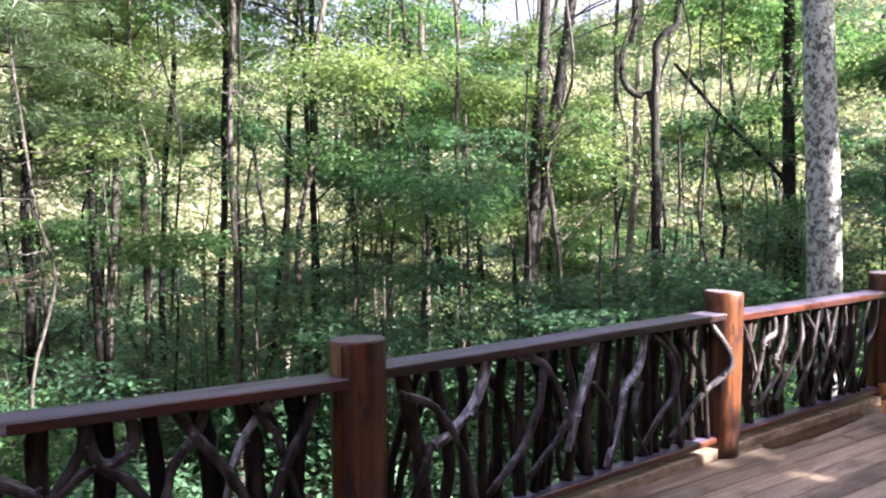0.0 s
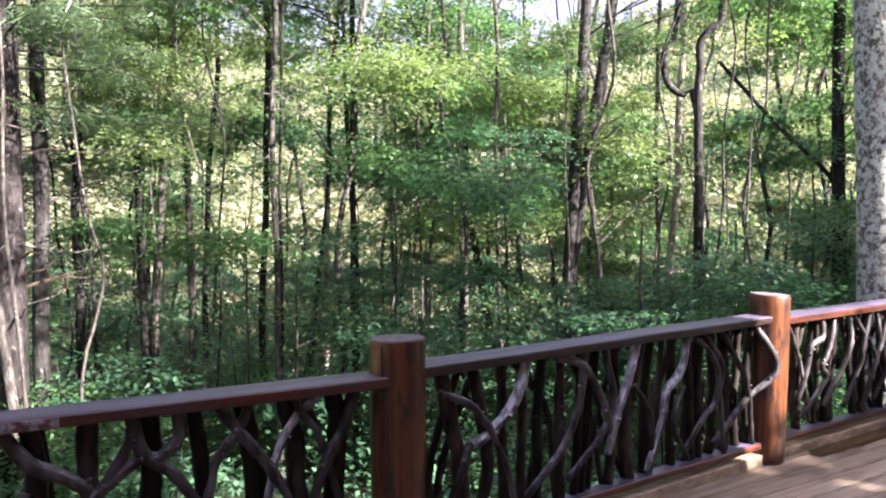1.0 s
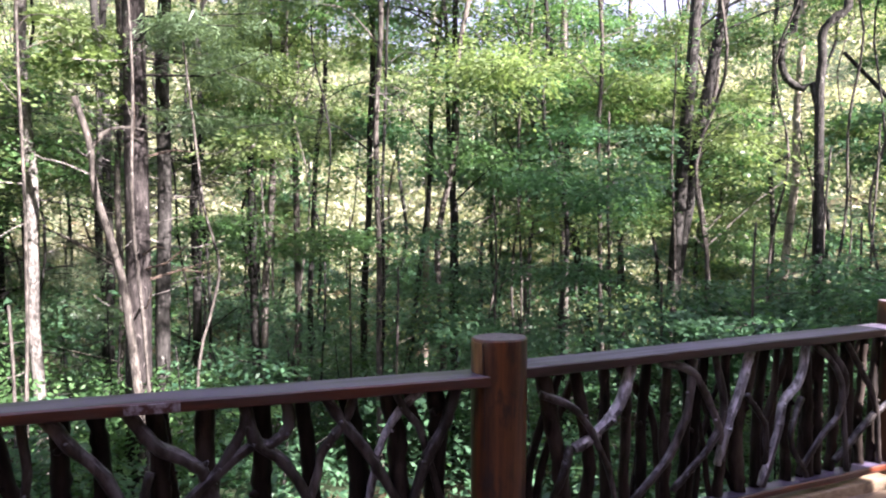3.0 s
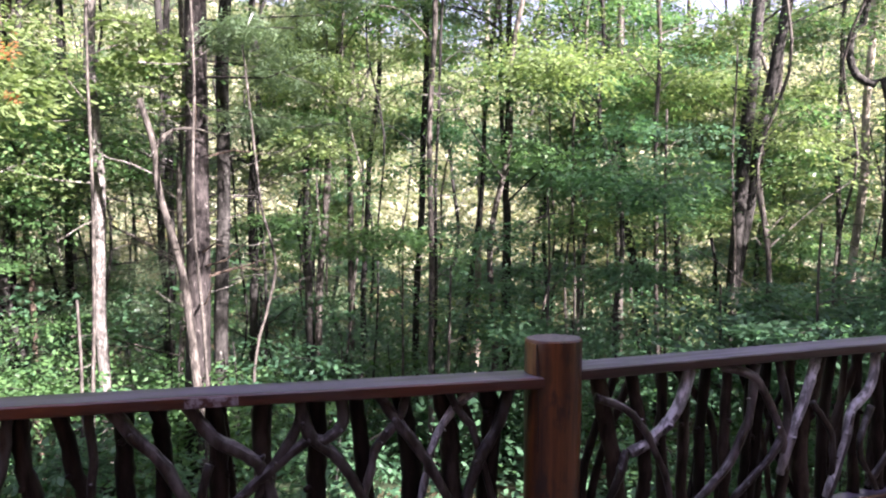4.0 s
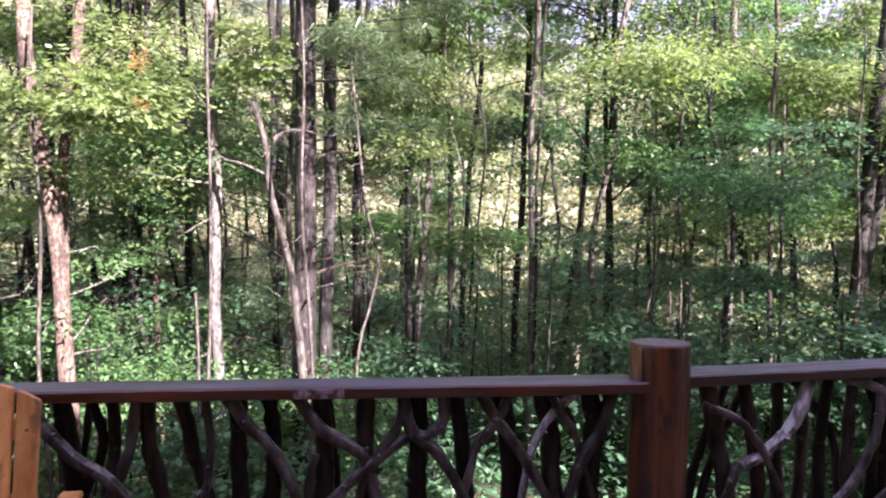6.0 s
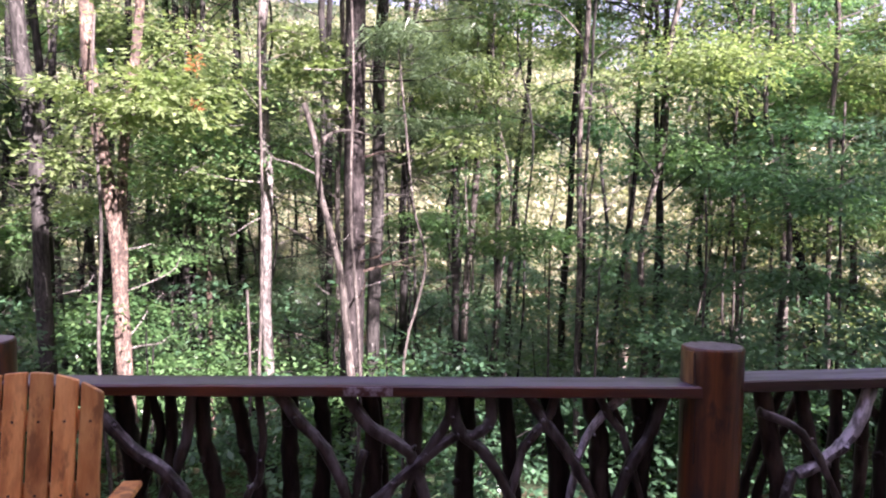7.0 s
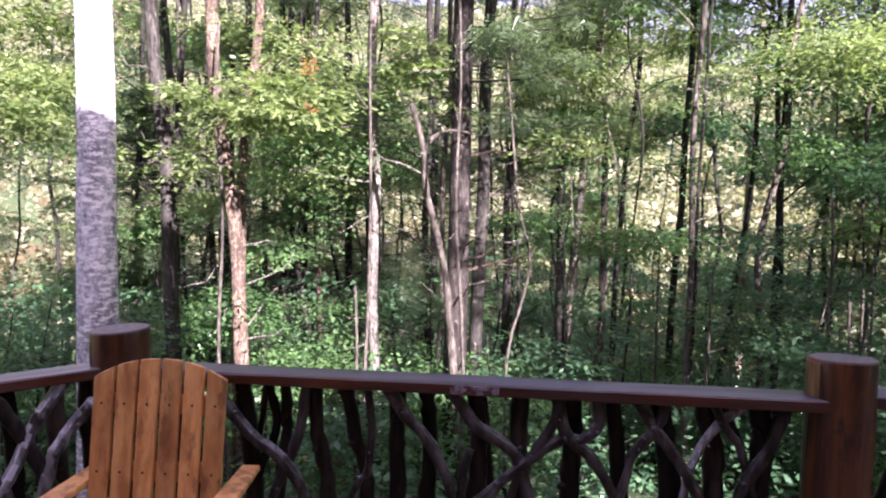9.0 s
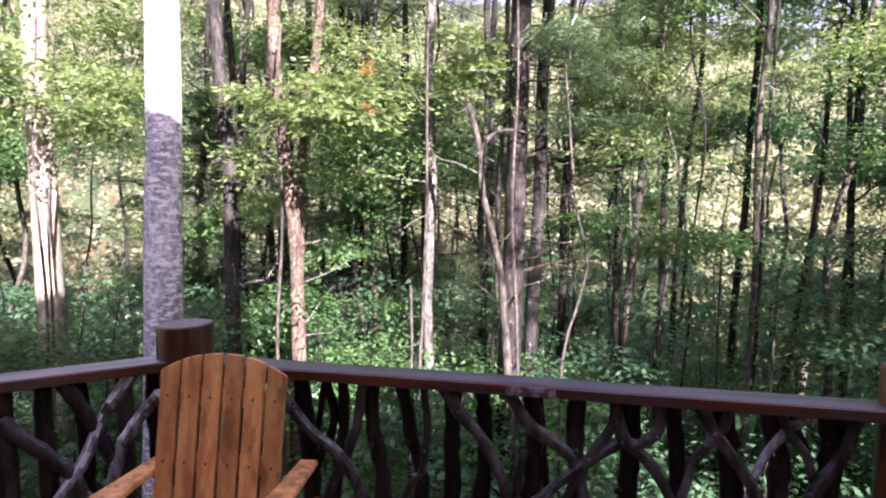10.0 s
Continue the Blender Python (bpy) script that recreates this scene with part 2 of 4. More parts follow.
for _i in range(len(_rings) - 1):
    for _j in range(SEG):
        a, b = 1 + _i * SEG + _j, 1 + _i * SEG + (_j + 1) % SEG
        _f.append((a, a + SEG, b + SEG, b))
tagged(link_mesh("ground", _v, _f, SOIL, smooth=True), "sloping forest floor of brown leaf litter and green undergrowth", "ground", kind="structure")

# ---- railing plan ----
TOP, RAIL_TOP = 1.07, 0.925
CORNERS = [(-4.2, -3.55), (-3.55, -0.95), (-2.92, 1.585), (-0.364, 2.972), (1.82, 4.518), (3.62, 5.72), (5.85, 7.2)]
DECK_DIR = Vector((0.848, 0.530))
DECK_NRM = Vector((-0.530, 0.848))
HOUSE_A = Vector((0.8, -1.25))          # a point of the cabin's front wall, parallel to the boards


# ---- unseen cabin behind the deck: closes the place and shades it ----
def block(h, base, u0, u1, depth, height, rise):
    """One gabled part of the cabin: four walls and two roof slopes."""
    low = -3.5
    for size, at in (((u1 - u0, 0.2, height - low), ((u0 + u1) / 2, -0.1, (height + low) / 2)),
                     ((u1 - u0, 0.2, height - low), ((u0 + u1) / 2, -depth, (height + low) / 2)),
                     ((0.2, depth - 0.31, height - low), (u0 + 0.1, -depth / 2 - 0.05, (height + low) / 2)),
                     ((0.2, depth - 0.31, height - low), (u1 - 0.1, -depth / 2 - 0.05, (height + low) / 2))):
        part("wall", box_bm(size, base @ pose(*at)), WALL_WOOD, h)
    run = depth / 2 + 0.5
    tilt = math.degrees(math.atan2(rise, run))
    for s, yy in ((1, 0.35 - run / 2), (-1, -depth - 0.35 + run / 2)):
        part("roof", box_bm((u1 - u0 + 0.5, math.hypot(run, rise), 0.12), base @ pose((u0 + u1) / 2, yy, height + rise / 2 + 0.02, -s * tilt)), m_roof, h)


def house():
    h = empty("cabin", "brown timber cabin with a low wing and metal roofs", "house")
    rz = math.degrees(math.atan2(DECK_DIR.y, DECK_DIR.x))
    base = pose(HOUSE_A.x, HOUSE_A.y, 0, 0, 0, rz)
    # lengths and heights are chosen for where their shade falls
    block(h, base, -9.0, 0.45, 7.0, 5.4, 0.8)
    # tall block added only to shade the birch and the oak behind
    block(h, base, 0.456, 2.05, 7.0, 7.9, 1.6)
    block(h, base, 2.056, 6.15, 5.0, 5.7, 1.0)
    door = part("door", box_bm((0.95, 0.06, 2.05), base @ pose(-1.8, 0.035, 1.03)), CHAIR_WOOD, h)
    part("door_handle", box_bm((0.03, 0.05, 0.14), base @ pose(-1.45, 0.09, 1.0)), SCREW, door)


house()


# ---- deck ----
def inside(x, y):
    poly = CORNERS + [(7.2, 6.2), (6.39, 2.07), (-4.2, -4.5)]
    hit = False
    for (x0, y0), (x1, y1) in zip(poly, poly[1:] + poly[:1]):
        if (y0 > y) != (y1 > y) and x < (x1 - x0) * (y - y0) / (y1 - y0) + x0:
            hit = not hit
    return hit


def deck():
    floor = empty("floor_deck", "wooden deck of weathered tan boards with dark gaps", "deck")
    tagged(floor, kind="structure")
    rng = np.random.default_rng(4)
    width = 0.138
    rz = math.degrees(math.atan2(DECK_DIR.y, DECK_DIR.x))
    for k in range(0, 40):
        off = k * (width + 0.007)
        spans, start = [], None
        for s in np.arange(-9, 9.5, 0.05):
            p = HOUSE_A + DECK_NRM * off + DECK_DIR * float(s)
            ok = inside(p.x, p.y)
            if ok and start is None:
                start = s
            if not ok and start is not None:
                spans.append((start, s))
                start = None
        for a, b in spans:
            cuts = [a] + ([a + (b - a) * rng.uniform(0.3, 0.7)] if b - a > 4.2 else []) + [b]
            for c0, c1 in zip(cuts, cuts[1:]):
                if c1 - c0 < 0.12:
                    continue
                m = pose(HOUSE_A.x, HOUSE_A.y, 0, 0, 0, rz) @ pose((c0 + c1) / 2, off, -0.019 + rng.normal(0, 0.0012), rng.normal(0, 0.25))
                b_ = part("deck_board", box_bm((c1 - c0 - 0.004, width, 0.036), bevel=0.004), DECK_WOOD, floor)
                b_.matrix_world = m
    # rim under the rails
    for (x0, y0), (x1, y1) in zip(CORNERS, CORNERS[1:]):
        d = Vector((x1 - x0, y1 - y0))
        L = d.length
        m = pose((x0 + x1) / 2, (y0 + y1) / 2, 0, 0, 0, math.degrees(math.atan2(d.y, d.x)))
        part("edge_beam", box_bm((L - 0.2, 0.13, 0.075), m @ pose(0, 0.01, 0.024), 0.008), DECK_WOOD, floor)
        part("rim_joist", box_bm((L, 0.05, 0.24), m @ pose(0, 0.04, -0.16), 0.004), DECK_WOOD, floor)
    for x, y in CORNERS:
        part("support_post", box_bm((0.14, 0.14, 2.4), pose(x, y, -1.45), 0.006), DECK_WOOD, floor)


# ---- railing ----
def post_thing(x, y, seed, label, sawn=0):
    rng = np.random.default_rng(seed)
    p = empty("railing_post", label, "post", "log posts of the railing", pose(x, y, 0))
    zs = [0.0, 0.04, 0.3, 0.6, 0.85, 1.0, TOP - 0.008, TOP - 0.003, TOP]
    rs = [0.112, 0.115, 0.116, 0.118, 0.119, 0.119, 0.119, 0.117, 0.112]
    sides = 28
    v, f = [], []
    ph = rng.uniform(0, 6)
    for z, r in zip(zs, rs):
        for j in range(sides):
            a = 2 * math.pi * j / sides
            rr = r * (1 + 0.018 * math.sin(2 * a + ph) + 0.012 * math.sin(5 * a + 3 * z + ph) + rng.normal(0, 0.004))
            v.append((rr * math.cos(a), rr * math.sin(a), z + (0.006 * math.cos(a + ph) if z > 1.0 else 0)))
    for i in range(len(zs) - 1):
        for j in range(sides):
            f.append((i * sides + j, i * sides + (j + 1) % sides, (i + 1) * sides + (j + 1) % sides, (i + 1) * sides + j))
    shaft = link_mesh("shaft", v, f, POST_WOOD, p, smooth=True)
    top = v[-sides:]
    link_mesh("end_grain", [(a, b, c + 0.001) for a, b, c in top] + [(a, b, c - 0.01) for a, b, c in top],
              [tuple(range(sides))] + [(j + sides, (j + 1) % sides + sides, (j + 1) % sides, j) for j in range(sides)], POST_TOP, p, "weathered grey sawn top")
    if sawn:                    # paler sawn flat above the rail, parted by a crack
        sv, sf = [], []
        for z in (RAIL_TOP + 0.004, 0.98, TOP - 0.012):
            for k in range(7):
                a = radians(sawn + 7.5 * k)
                rr = 0.1235 + 0.001 * math.sin(3 * k)
                sv += [(rr * math.cos(a), rr * math.sin(a), z), (0.108 * math.cos(a), 0.108 * math.sin(a), z)]
        for i in range(2):
            for k in range(6):
                q = (i * 7 + k) * 2
                sf += [(q, q + 2, q + 16, q + 14)]
        for k in range(6):
            sf += [(2 * k, 2 * k + 1, 2 * k + 3, 2 * k + 2), (28 + 2 * k, 30 + 2 * k, 31 + 2 * k, 29 + 2 * k)]
        sf += [(0, 14, 15, 1), (14, 28, 29, 15), (12, 13, 27, 26), (26, 27, 41, 40)]
        link_mesh("sawn_flat", sv, sf, POST_SAWN, p, "paler orange sawn flat", smooth=False)
        part("crack", box_bm((0.005, 0.02, 0.14), pose(0, 0, 0, 0, 0, sawn + 48 - 90) @ pose(0, 0.114, 0.985, 0, 4), 0), SCREW, p)
    # drying cracks: thin dark slivers let into the shaft
    for k in range(2):
        a = rng.uniform(3.6, 5.8)
        part("crack", box_bm((0.004, 0.02, rng.uniform(0.12, 0.3)), pose(0, 0, 0, 0, 0, math.degrees(a) - 90) @ pose(0, 0.112, rng.uniform(0.75, 0.9)), 0), SCREW, p)
    return p


def stick(name, knots, radius, material, parent, rng):
    """A bent natural stick through (s, depth, z) knots of its panel."""
    n = 18
    path = smooth_path(knots, n)
    path[:, 0] += np.cumsum(rng.normal(0, 0.0035, n)) * np.sin(np.linspace(0, np.pi, n))
    path[:, 1] += np.cumsum(rng.normal(0, 0.002, n)) * np.sin(np.linspace(0, np.pi, n))
    t = np.linspace(0, 1, n)
    radii = radius * (1.08 - 0.18 * t + 0.06 * rng.standard_normal(n))
    pieces = [tube(path, radii, 9, 0.05, rng)]
    for _ in range(rng.integers(1, 3)):          # knots and cut twigs
        i = int(rng.integers(3, n - 3))
        d = rng.normal(0, 1, 3)
        d[1] = -abs(d[1])
        d /= np.linalg.norm(d)
        pieces.append(tube([path[i], path[i] + d * radius * 1.1, path[i] + d * radius * 1.55], [radius * 0.6, radius * 0.42, radius * 0.25], 6))
    v, f = merge(pieces)
    return link_mesh(name, v, f, material, parent, smooth=True)


def plank(L, width, thick, at, seed, waver=0.006):
    """A sawn plank along x with rounded, slightly uneven edges."""
    n, w, t, c = 36, width / 2, thick / 2, 0.006
    section = [(-w, -t + c), (-w + c, -t), (w - c, -t), (w, -t + c), (w, t - c), (w - c, t), (-w + c, t), (-w, t - c)]
    bm = bmesh.new()
    rings = []
    for i in range(n + 1):
        x = -L / 2 + L * i / n
        ring = []
        for k, (y, z) in enumerate(section):
            q = noise.noise((x * 2.2 + seed * 7.3, k * 0.13 + seed, 0.0)) + 0.5 * noise.noise((x * 9 + seed, k * 0.4, 3.0))
            ring.append(bm.verts.new(at @ Vector((x, y + waver * q * (1 if y < 0 else -0.6), z + waver * 0.35 * q))))
        rings.append(ring)
    for p, q in zip(rings, rings[1:]):
        for k in range(8):
            bm.faces.new((p[k], p[(k + 1) % 8], q[(k + 1) % 8], q[k]))
    bm.faces.new(rings[0])
    bm.faces.new(rings[-1][::-1])
    bmesh.ops.recalc_face_normals(bm, faces=bm.faces[:])
    return bm


def panel(a, b, uprights, branches, seed, front, back, drop=0.0, scuff=None, extra=0, board=None):
    """One run of railing from post a to post b. Uprights: s at top, s at foot, radius. Branches: three (s, z) knots and a radius."""
    rng = np.random.default_rng(seed)
    a, b = Vector(a), Vector(b)
    d = b - a
    L = d.length
    p = empty("railing", "rustic railing of twisted dark branches under a stained plank", "railing", "deck railings",
              pose(a.x, a.y, 0, 0, 0, math.degrees(math.atan2(d.y, d.x))))
    mid = (back - front) / 2
    top = part("top_rail", plank(L - 0.10, front + back, 0.046, pose(L / 2, mid, RAIL_TOP - 0.023 - drop, rng.normal(0, 0.4)), seed), board or RAIL_WOOD, p, "dark weathered plank with greyed, sky-sheened top" if board else "red-brown stained plank with greyed, sky-sheened top")
    if scuff:
        part("scuff_mark", box_bm((0.19, 0.004, 0.034), pose(scuff, -front - 0.001, RAIL_TOP - 0.023 - drop), 0), SCUFF, top)
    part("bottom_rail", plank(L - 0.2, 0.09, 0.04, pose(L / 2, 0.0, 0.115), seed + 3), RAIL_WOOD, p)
    lo, hi = 0.13, RAIL_TOP - 0.04
    for s0, *sm, s1, r in uprights:
        y = 0.03 + rng.normal(0, 0.006)
        bend = [(sm[0], y + rng.normal(0, 0.01), 0.67)] if sm else []
        stick("upright_branch", [(s1 + rng.normal(0, 0.02), y, lo), (s1 + rng.normal(0, 0.012), y + rng.normal(0, 0.01), 0.44)] + bend + [(s0, y, hi)], r * 0.93, STICK_DARK, p, rng)
    for k in range(extra):                    # thinner sticks woven in behind
        s0 = 0.2 + (L - 0.4) * (k + rng.uniform(0.2, 0.8)) / extra
        s1 = s0 + rng.choice((-1, 1)) * rng.uniform(0.08, 0.3)
        sm = (s0 + s1) / 2 + rng.normal(0, 0.06)
        lim = lambda q: min(max(q, 0.16), L - 0.16)
        stick("thin_branch", [(lim(s1), 0.035, lo), (lim(sm), 0.075, rng.uniform(0.4, 0.6)), (lim(s0), 0.035, hi)], rng.uniform(0.013, 0.022), STICK_DARK, p, rng)
    for *run, r in branches:
        pairs = list(zip(run[::2], run[1::2]))
        (sb, zb), (sc, zc) = pairs[-2:]
        if zc > 0.36 and r > 0:                         # it goes on down to the bottom rail
            reach = min(zc - 0.14, 0.4)
            pairs.append((min(max(sc + (sc - sb) / max(zb - zc, 0.08) * reach * 0.7, 0.16), L - 0.16), zc - reach))
        knots = [(q, (-0.118 if q > L - 0.16 else -0.035) + rng.normal(0, 0.006) + (0.02 if k in (0, len(pairs) - 1) else 0), hi if k == 0 and z > 0.8 else min(max(z, lo), hi)) for k, (q, z) in enumerate(pairs)]
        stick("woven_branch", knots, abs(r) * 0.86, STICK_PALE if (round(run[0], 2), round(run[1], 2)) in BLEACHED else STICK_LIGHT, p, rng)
    return p


# the tops (s, z) of the few barkless, silvery branches
BLEACHED = {(2.57, 0.86), (1.85, 0.87), (0.70, 0.88), (1.46, 0.88), (1.87, 0.88), (2.48, 0.80), (2.39, 0.84)}
A_UP = [(0.22, 0.25, 0.25, 0.035), (0.36, 0.31, 0.33, 0.03), (0.53, 0.57, 0.58, 0.042),
        (0.65, 0.68, 0.59, 0.022), (0.72, 0.71, 0.68, 0.026), (0.86, 0.88, 0.92, 0.036), (0.98, 1.05, 1.08, 0.034), (1.21, 1.20, 1.21, 0.04), (1.32, 1.34, 1.33, 0.036),
        (1.52, 1.53, 1.53, 0.042), (1.71, 1.71, 1.71, 0.044), (1.91, 1.93, 1.92, 0.044), (2.07, 2.10, 2.12, 0.037), (2.25, 2.27, 2.29, 0.047), (2.41, 2.46, 2.48, 0.045), (2.62, 2.65, 2.63, 0.048)]
A_BR = [(0.40, 0.87, 0.51, 0.76, 0.62, 0.64, 0.73, 0.58, 0.80, 0.48, 0.84, 0.40, 0.030), (0.83, 0.84, 0.81, 0.73, 0.77, 0.59, 0.70, 0.45, 0.026), (1.09, 0.84, 1.11, 0.69, 1.09, 0.53, 1.04, 0.45, 0.019),
        (1.16, 0.85, 1.26, 0.76, 1.36, 0.63, 1.42, 0.49, 0.028), (1.43, 0.84, 1.53, 0.75, 1.66, 0.66, 1.71, 0.55, 0.030), (1.86, 0.87, 1.84, 0.77, 1.77, 0.67, 1.71, 0.57, 1.67, 0.48, 0.023),
        (1.85, 0.84, 1.89, 0.73, 1.99, 0.64, 2.07, 0.51, 0.028), (2.01, 0.87, 2.02, 0.77, 1.97, 0.71, 1.84, 0.68, 0.026)]
A_BR2 = [(2.28, 0.87, 2.23, 0.77, 2.15, 0.66, 2.11, 0.54, 0.022), (2.15, 0.86, 2.25, 0.74, 2.33, 0.64, 2.43, 0.49, 0.026), (2.57, 0.86, 2.45, 0.78, 2.37, 0.64, 2.34, 0.51, 0.020),
         (2.44, 0.87, 2.49, 0.79, 2.54, 0.74, 2.57, 0.67, 0.020), (2.71, 0.85, 2.65, 0.72, 2.58, 0.60, 2.54, 0.50, 0.030), (1.51, 0.64, 1.46, 0.49, 1.43, 0.42, 0.020),
         (1.74, 0.58, 1.64, 0.52, 1.58, 0.44, 0.020)]
B_UP = [(0.22, 0.33, 0.040), (0.40, 0.46, 0.034), (0.58, 0.62, 0.030), (0.70, 0.72, 0.028), (0.83, 0.81, 0.030), (0.96, 0.95, 0.030), (1.08, 1.05, 0.025), (1.20, 1.14, 0.036), (1.33, 1.30, 0.028), (1.53, 1.42, 0.041),
        (1.62, 1.59, 0.030), (1.79, 1.81, 0.030), (1.92, 1.96, 0.034), (2.04, 2.06, 0.03), (2.15, 2.18, 0.029), (2.28, 2.27, 0.028), (2.41, 2.41, 0.027), (2.53, 2.52, 0.03)]
B_BR = [(0.70, 0.88, 0.61, 0.70, 0.49, 0.59, 0.38, 0.53, -0.031), (0.88, 0.86, 1.05, 0.81, 1.23, 0.51, 1.28, 0.34, 0.024), (1.06, 0.87, 1.04, 0.70, 1.01, 0.58, 0.91, 0.42, 0.78, 0.30, 0.71, 0.21, 0.024),
        (1.46, 0.88, 1.40, 0.76, 1.28, 0.50, 1.26, 0.32, 0.028), (1.22, 0.87, 1.27, 0.62, 1.19, 0.44, 1.09, 0.35, 0.97, 0.23, 0.022), (1.87, 0.88, 1.80, 0.70, 1.68, 0.59, 1.64, 0.40, 1.56, 0.16, 0.027),
        (2.02, 0.87, 2.16, 0.69, 2.12, 0.48, 1.99, 0.37, 1.84, 0.18, 0.021), (2.51, 0.87, 2.60, 0.63, 2.43, 0.43, 2.15, 0.20, 0.025),
        (2.19, 0.86, 2.33, 0.66, 2.43, 0.47, 0.020)]
B_BR2 = [(0.37, 0.54, 0.29, 0.40, 0.22, 0.16, 0.023), (1.93, 0.88, 2.10, 0.73, 2.16, 0.50, 0.019), (0.20, 0.80, 0.36, 0.72, 0.50, 0.50, 0.020), (1.45, 0.66, 1.55, 0.48, 1.60, 0.20, 0.019), (1.85, 0.60, 1.72, 0.40, 1.90, 0.16, 0.019)]
C_UP = [(0.18 + 0.125 * i, 0.18 + 0.125 * i + 0.05 * math.sin(i * 2.3), 0.026 + 0.006 * math.sin(i * 1.7)) for i in range(15)]
C_BR = [(0.54, 0.88, 0.52, 0.75, 0.41, 0.70, 0.36, 0.53, 0.30, 0.31, 0.024), (0.70, 0.85, 0.62, 0.66, 0.53, 0.55, 0.58, 0.46, 0.36, 0.22, 0.022), (0.89, 0.87, 0.85, 0.65, 0.66, 0.37, 0.61, 0.26, 0.020),
        (1.14, 0.87, 1.04, 0.65, 1.01, 0.49, 0.84, 0.22, 0.022), (1.38, 0.89, 1.28, 0.67, 1.15, 0.38, 0.020), (1.88, 0.94, 1.78, 0.75, 1.67, 0.49, 0.018),
        (2.00, 0.91, 1.97, 0.64, 1.84, 0.51, 1.81, 0.38, 0.018), (0.15, 0.84, 0.25, 0.70, 0.31, 0.58, 0.014)]
C_BR2 = [(0.90, 0.84, 1.18, 0.60, 1.40, 0.25, 0.017), (1.20, 0.86, 1.32, 0.50, 1.52, 0.20, 0.018), (1.50, 0.86, 1.44, 0.60, 1.25, 0.22, 0.017)]
L_UP = [(1.92, 1.94, 0.044), (2.06, 2.09, 0.042), (2.19, 2.22, 0.035), (2.36, 2.38, 0.042), (2.48, 2.51, 0.035), (1.70, 1.72, 0.04), (1.45, 1.43, 0.04), (1.20, 1.22, 0.04), (0.9, 0.92, 0.04), (0.6, 0.58, 0.04), (0.3, 0.31, 0.04)]
L_BR = [(1.91, 0.76, 2.00, 0.67, 2.10, 0.56, 2.15, 0.50, 0.034), (2.12, 0.86, 2.20, 0.75, 2.30, 0.54, 0.034), (2.39, 0.84, 2.31, 0.78, 2.27, 0.70, 2.18, 0.52, 2.11, 0.42, 0.030),
        (2.48, 0.80, 2.43, 0.71, 2.37, 0.61, 2.34, 0.53, 0.030)]
L_BR2 = [(1.8, 0.85, 1.6, 0.55, 1.5, 0.2, 0.028), (1.2, 0.85, 1.35, 0.55, 1.6, 0.2, 0.028), (0.9, 0.85, 0.7, 0.55, 0.5, 0.2, 0.028)]
E_UP = [(0.2 + 0.16 * i, 0.2 + 0.16 * i + 0.04 * math.sin(i * 3.1), 0.03) for i in range(15)]
E_BR = [(0.5, 0.86, 0.7, 0.5, 0.9, 0.2, 0.02), (1.3, 0.86, 1.1, 0.5, 1.0, 0.2, 0.02), (2.0, 0.86, 1.8, 0.5, 1.6, 0.2, 0.02)]

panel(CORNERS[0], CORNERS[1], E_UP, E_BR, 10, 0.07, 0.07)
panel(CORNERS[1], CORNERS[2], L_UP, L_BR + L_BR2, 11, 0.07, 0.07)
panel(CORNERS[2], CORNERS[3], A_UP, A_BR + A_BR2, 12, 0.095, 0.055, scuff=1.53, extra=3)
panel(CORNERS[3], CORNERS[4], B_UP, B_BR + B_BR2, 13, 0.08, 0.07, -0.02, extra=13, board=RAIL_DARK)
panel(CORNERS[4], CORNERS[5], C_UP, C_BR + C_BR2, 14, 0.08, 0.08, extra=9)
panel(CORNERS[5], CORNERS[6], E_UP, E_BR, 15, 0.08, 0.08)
for _i, (_x, _y) in enumerate(CORNERS):
    post_thing(_x, _y, 29 + _i, "thick round log post stained red-brown with a grey sawn top", 196 if _i == 3 else 0)


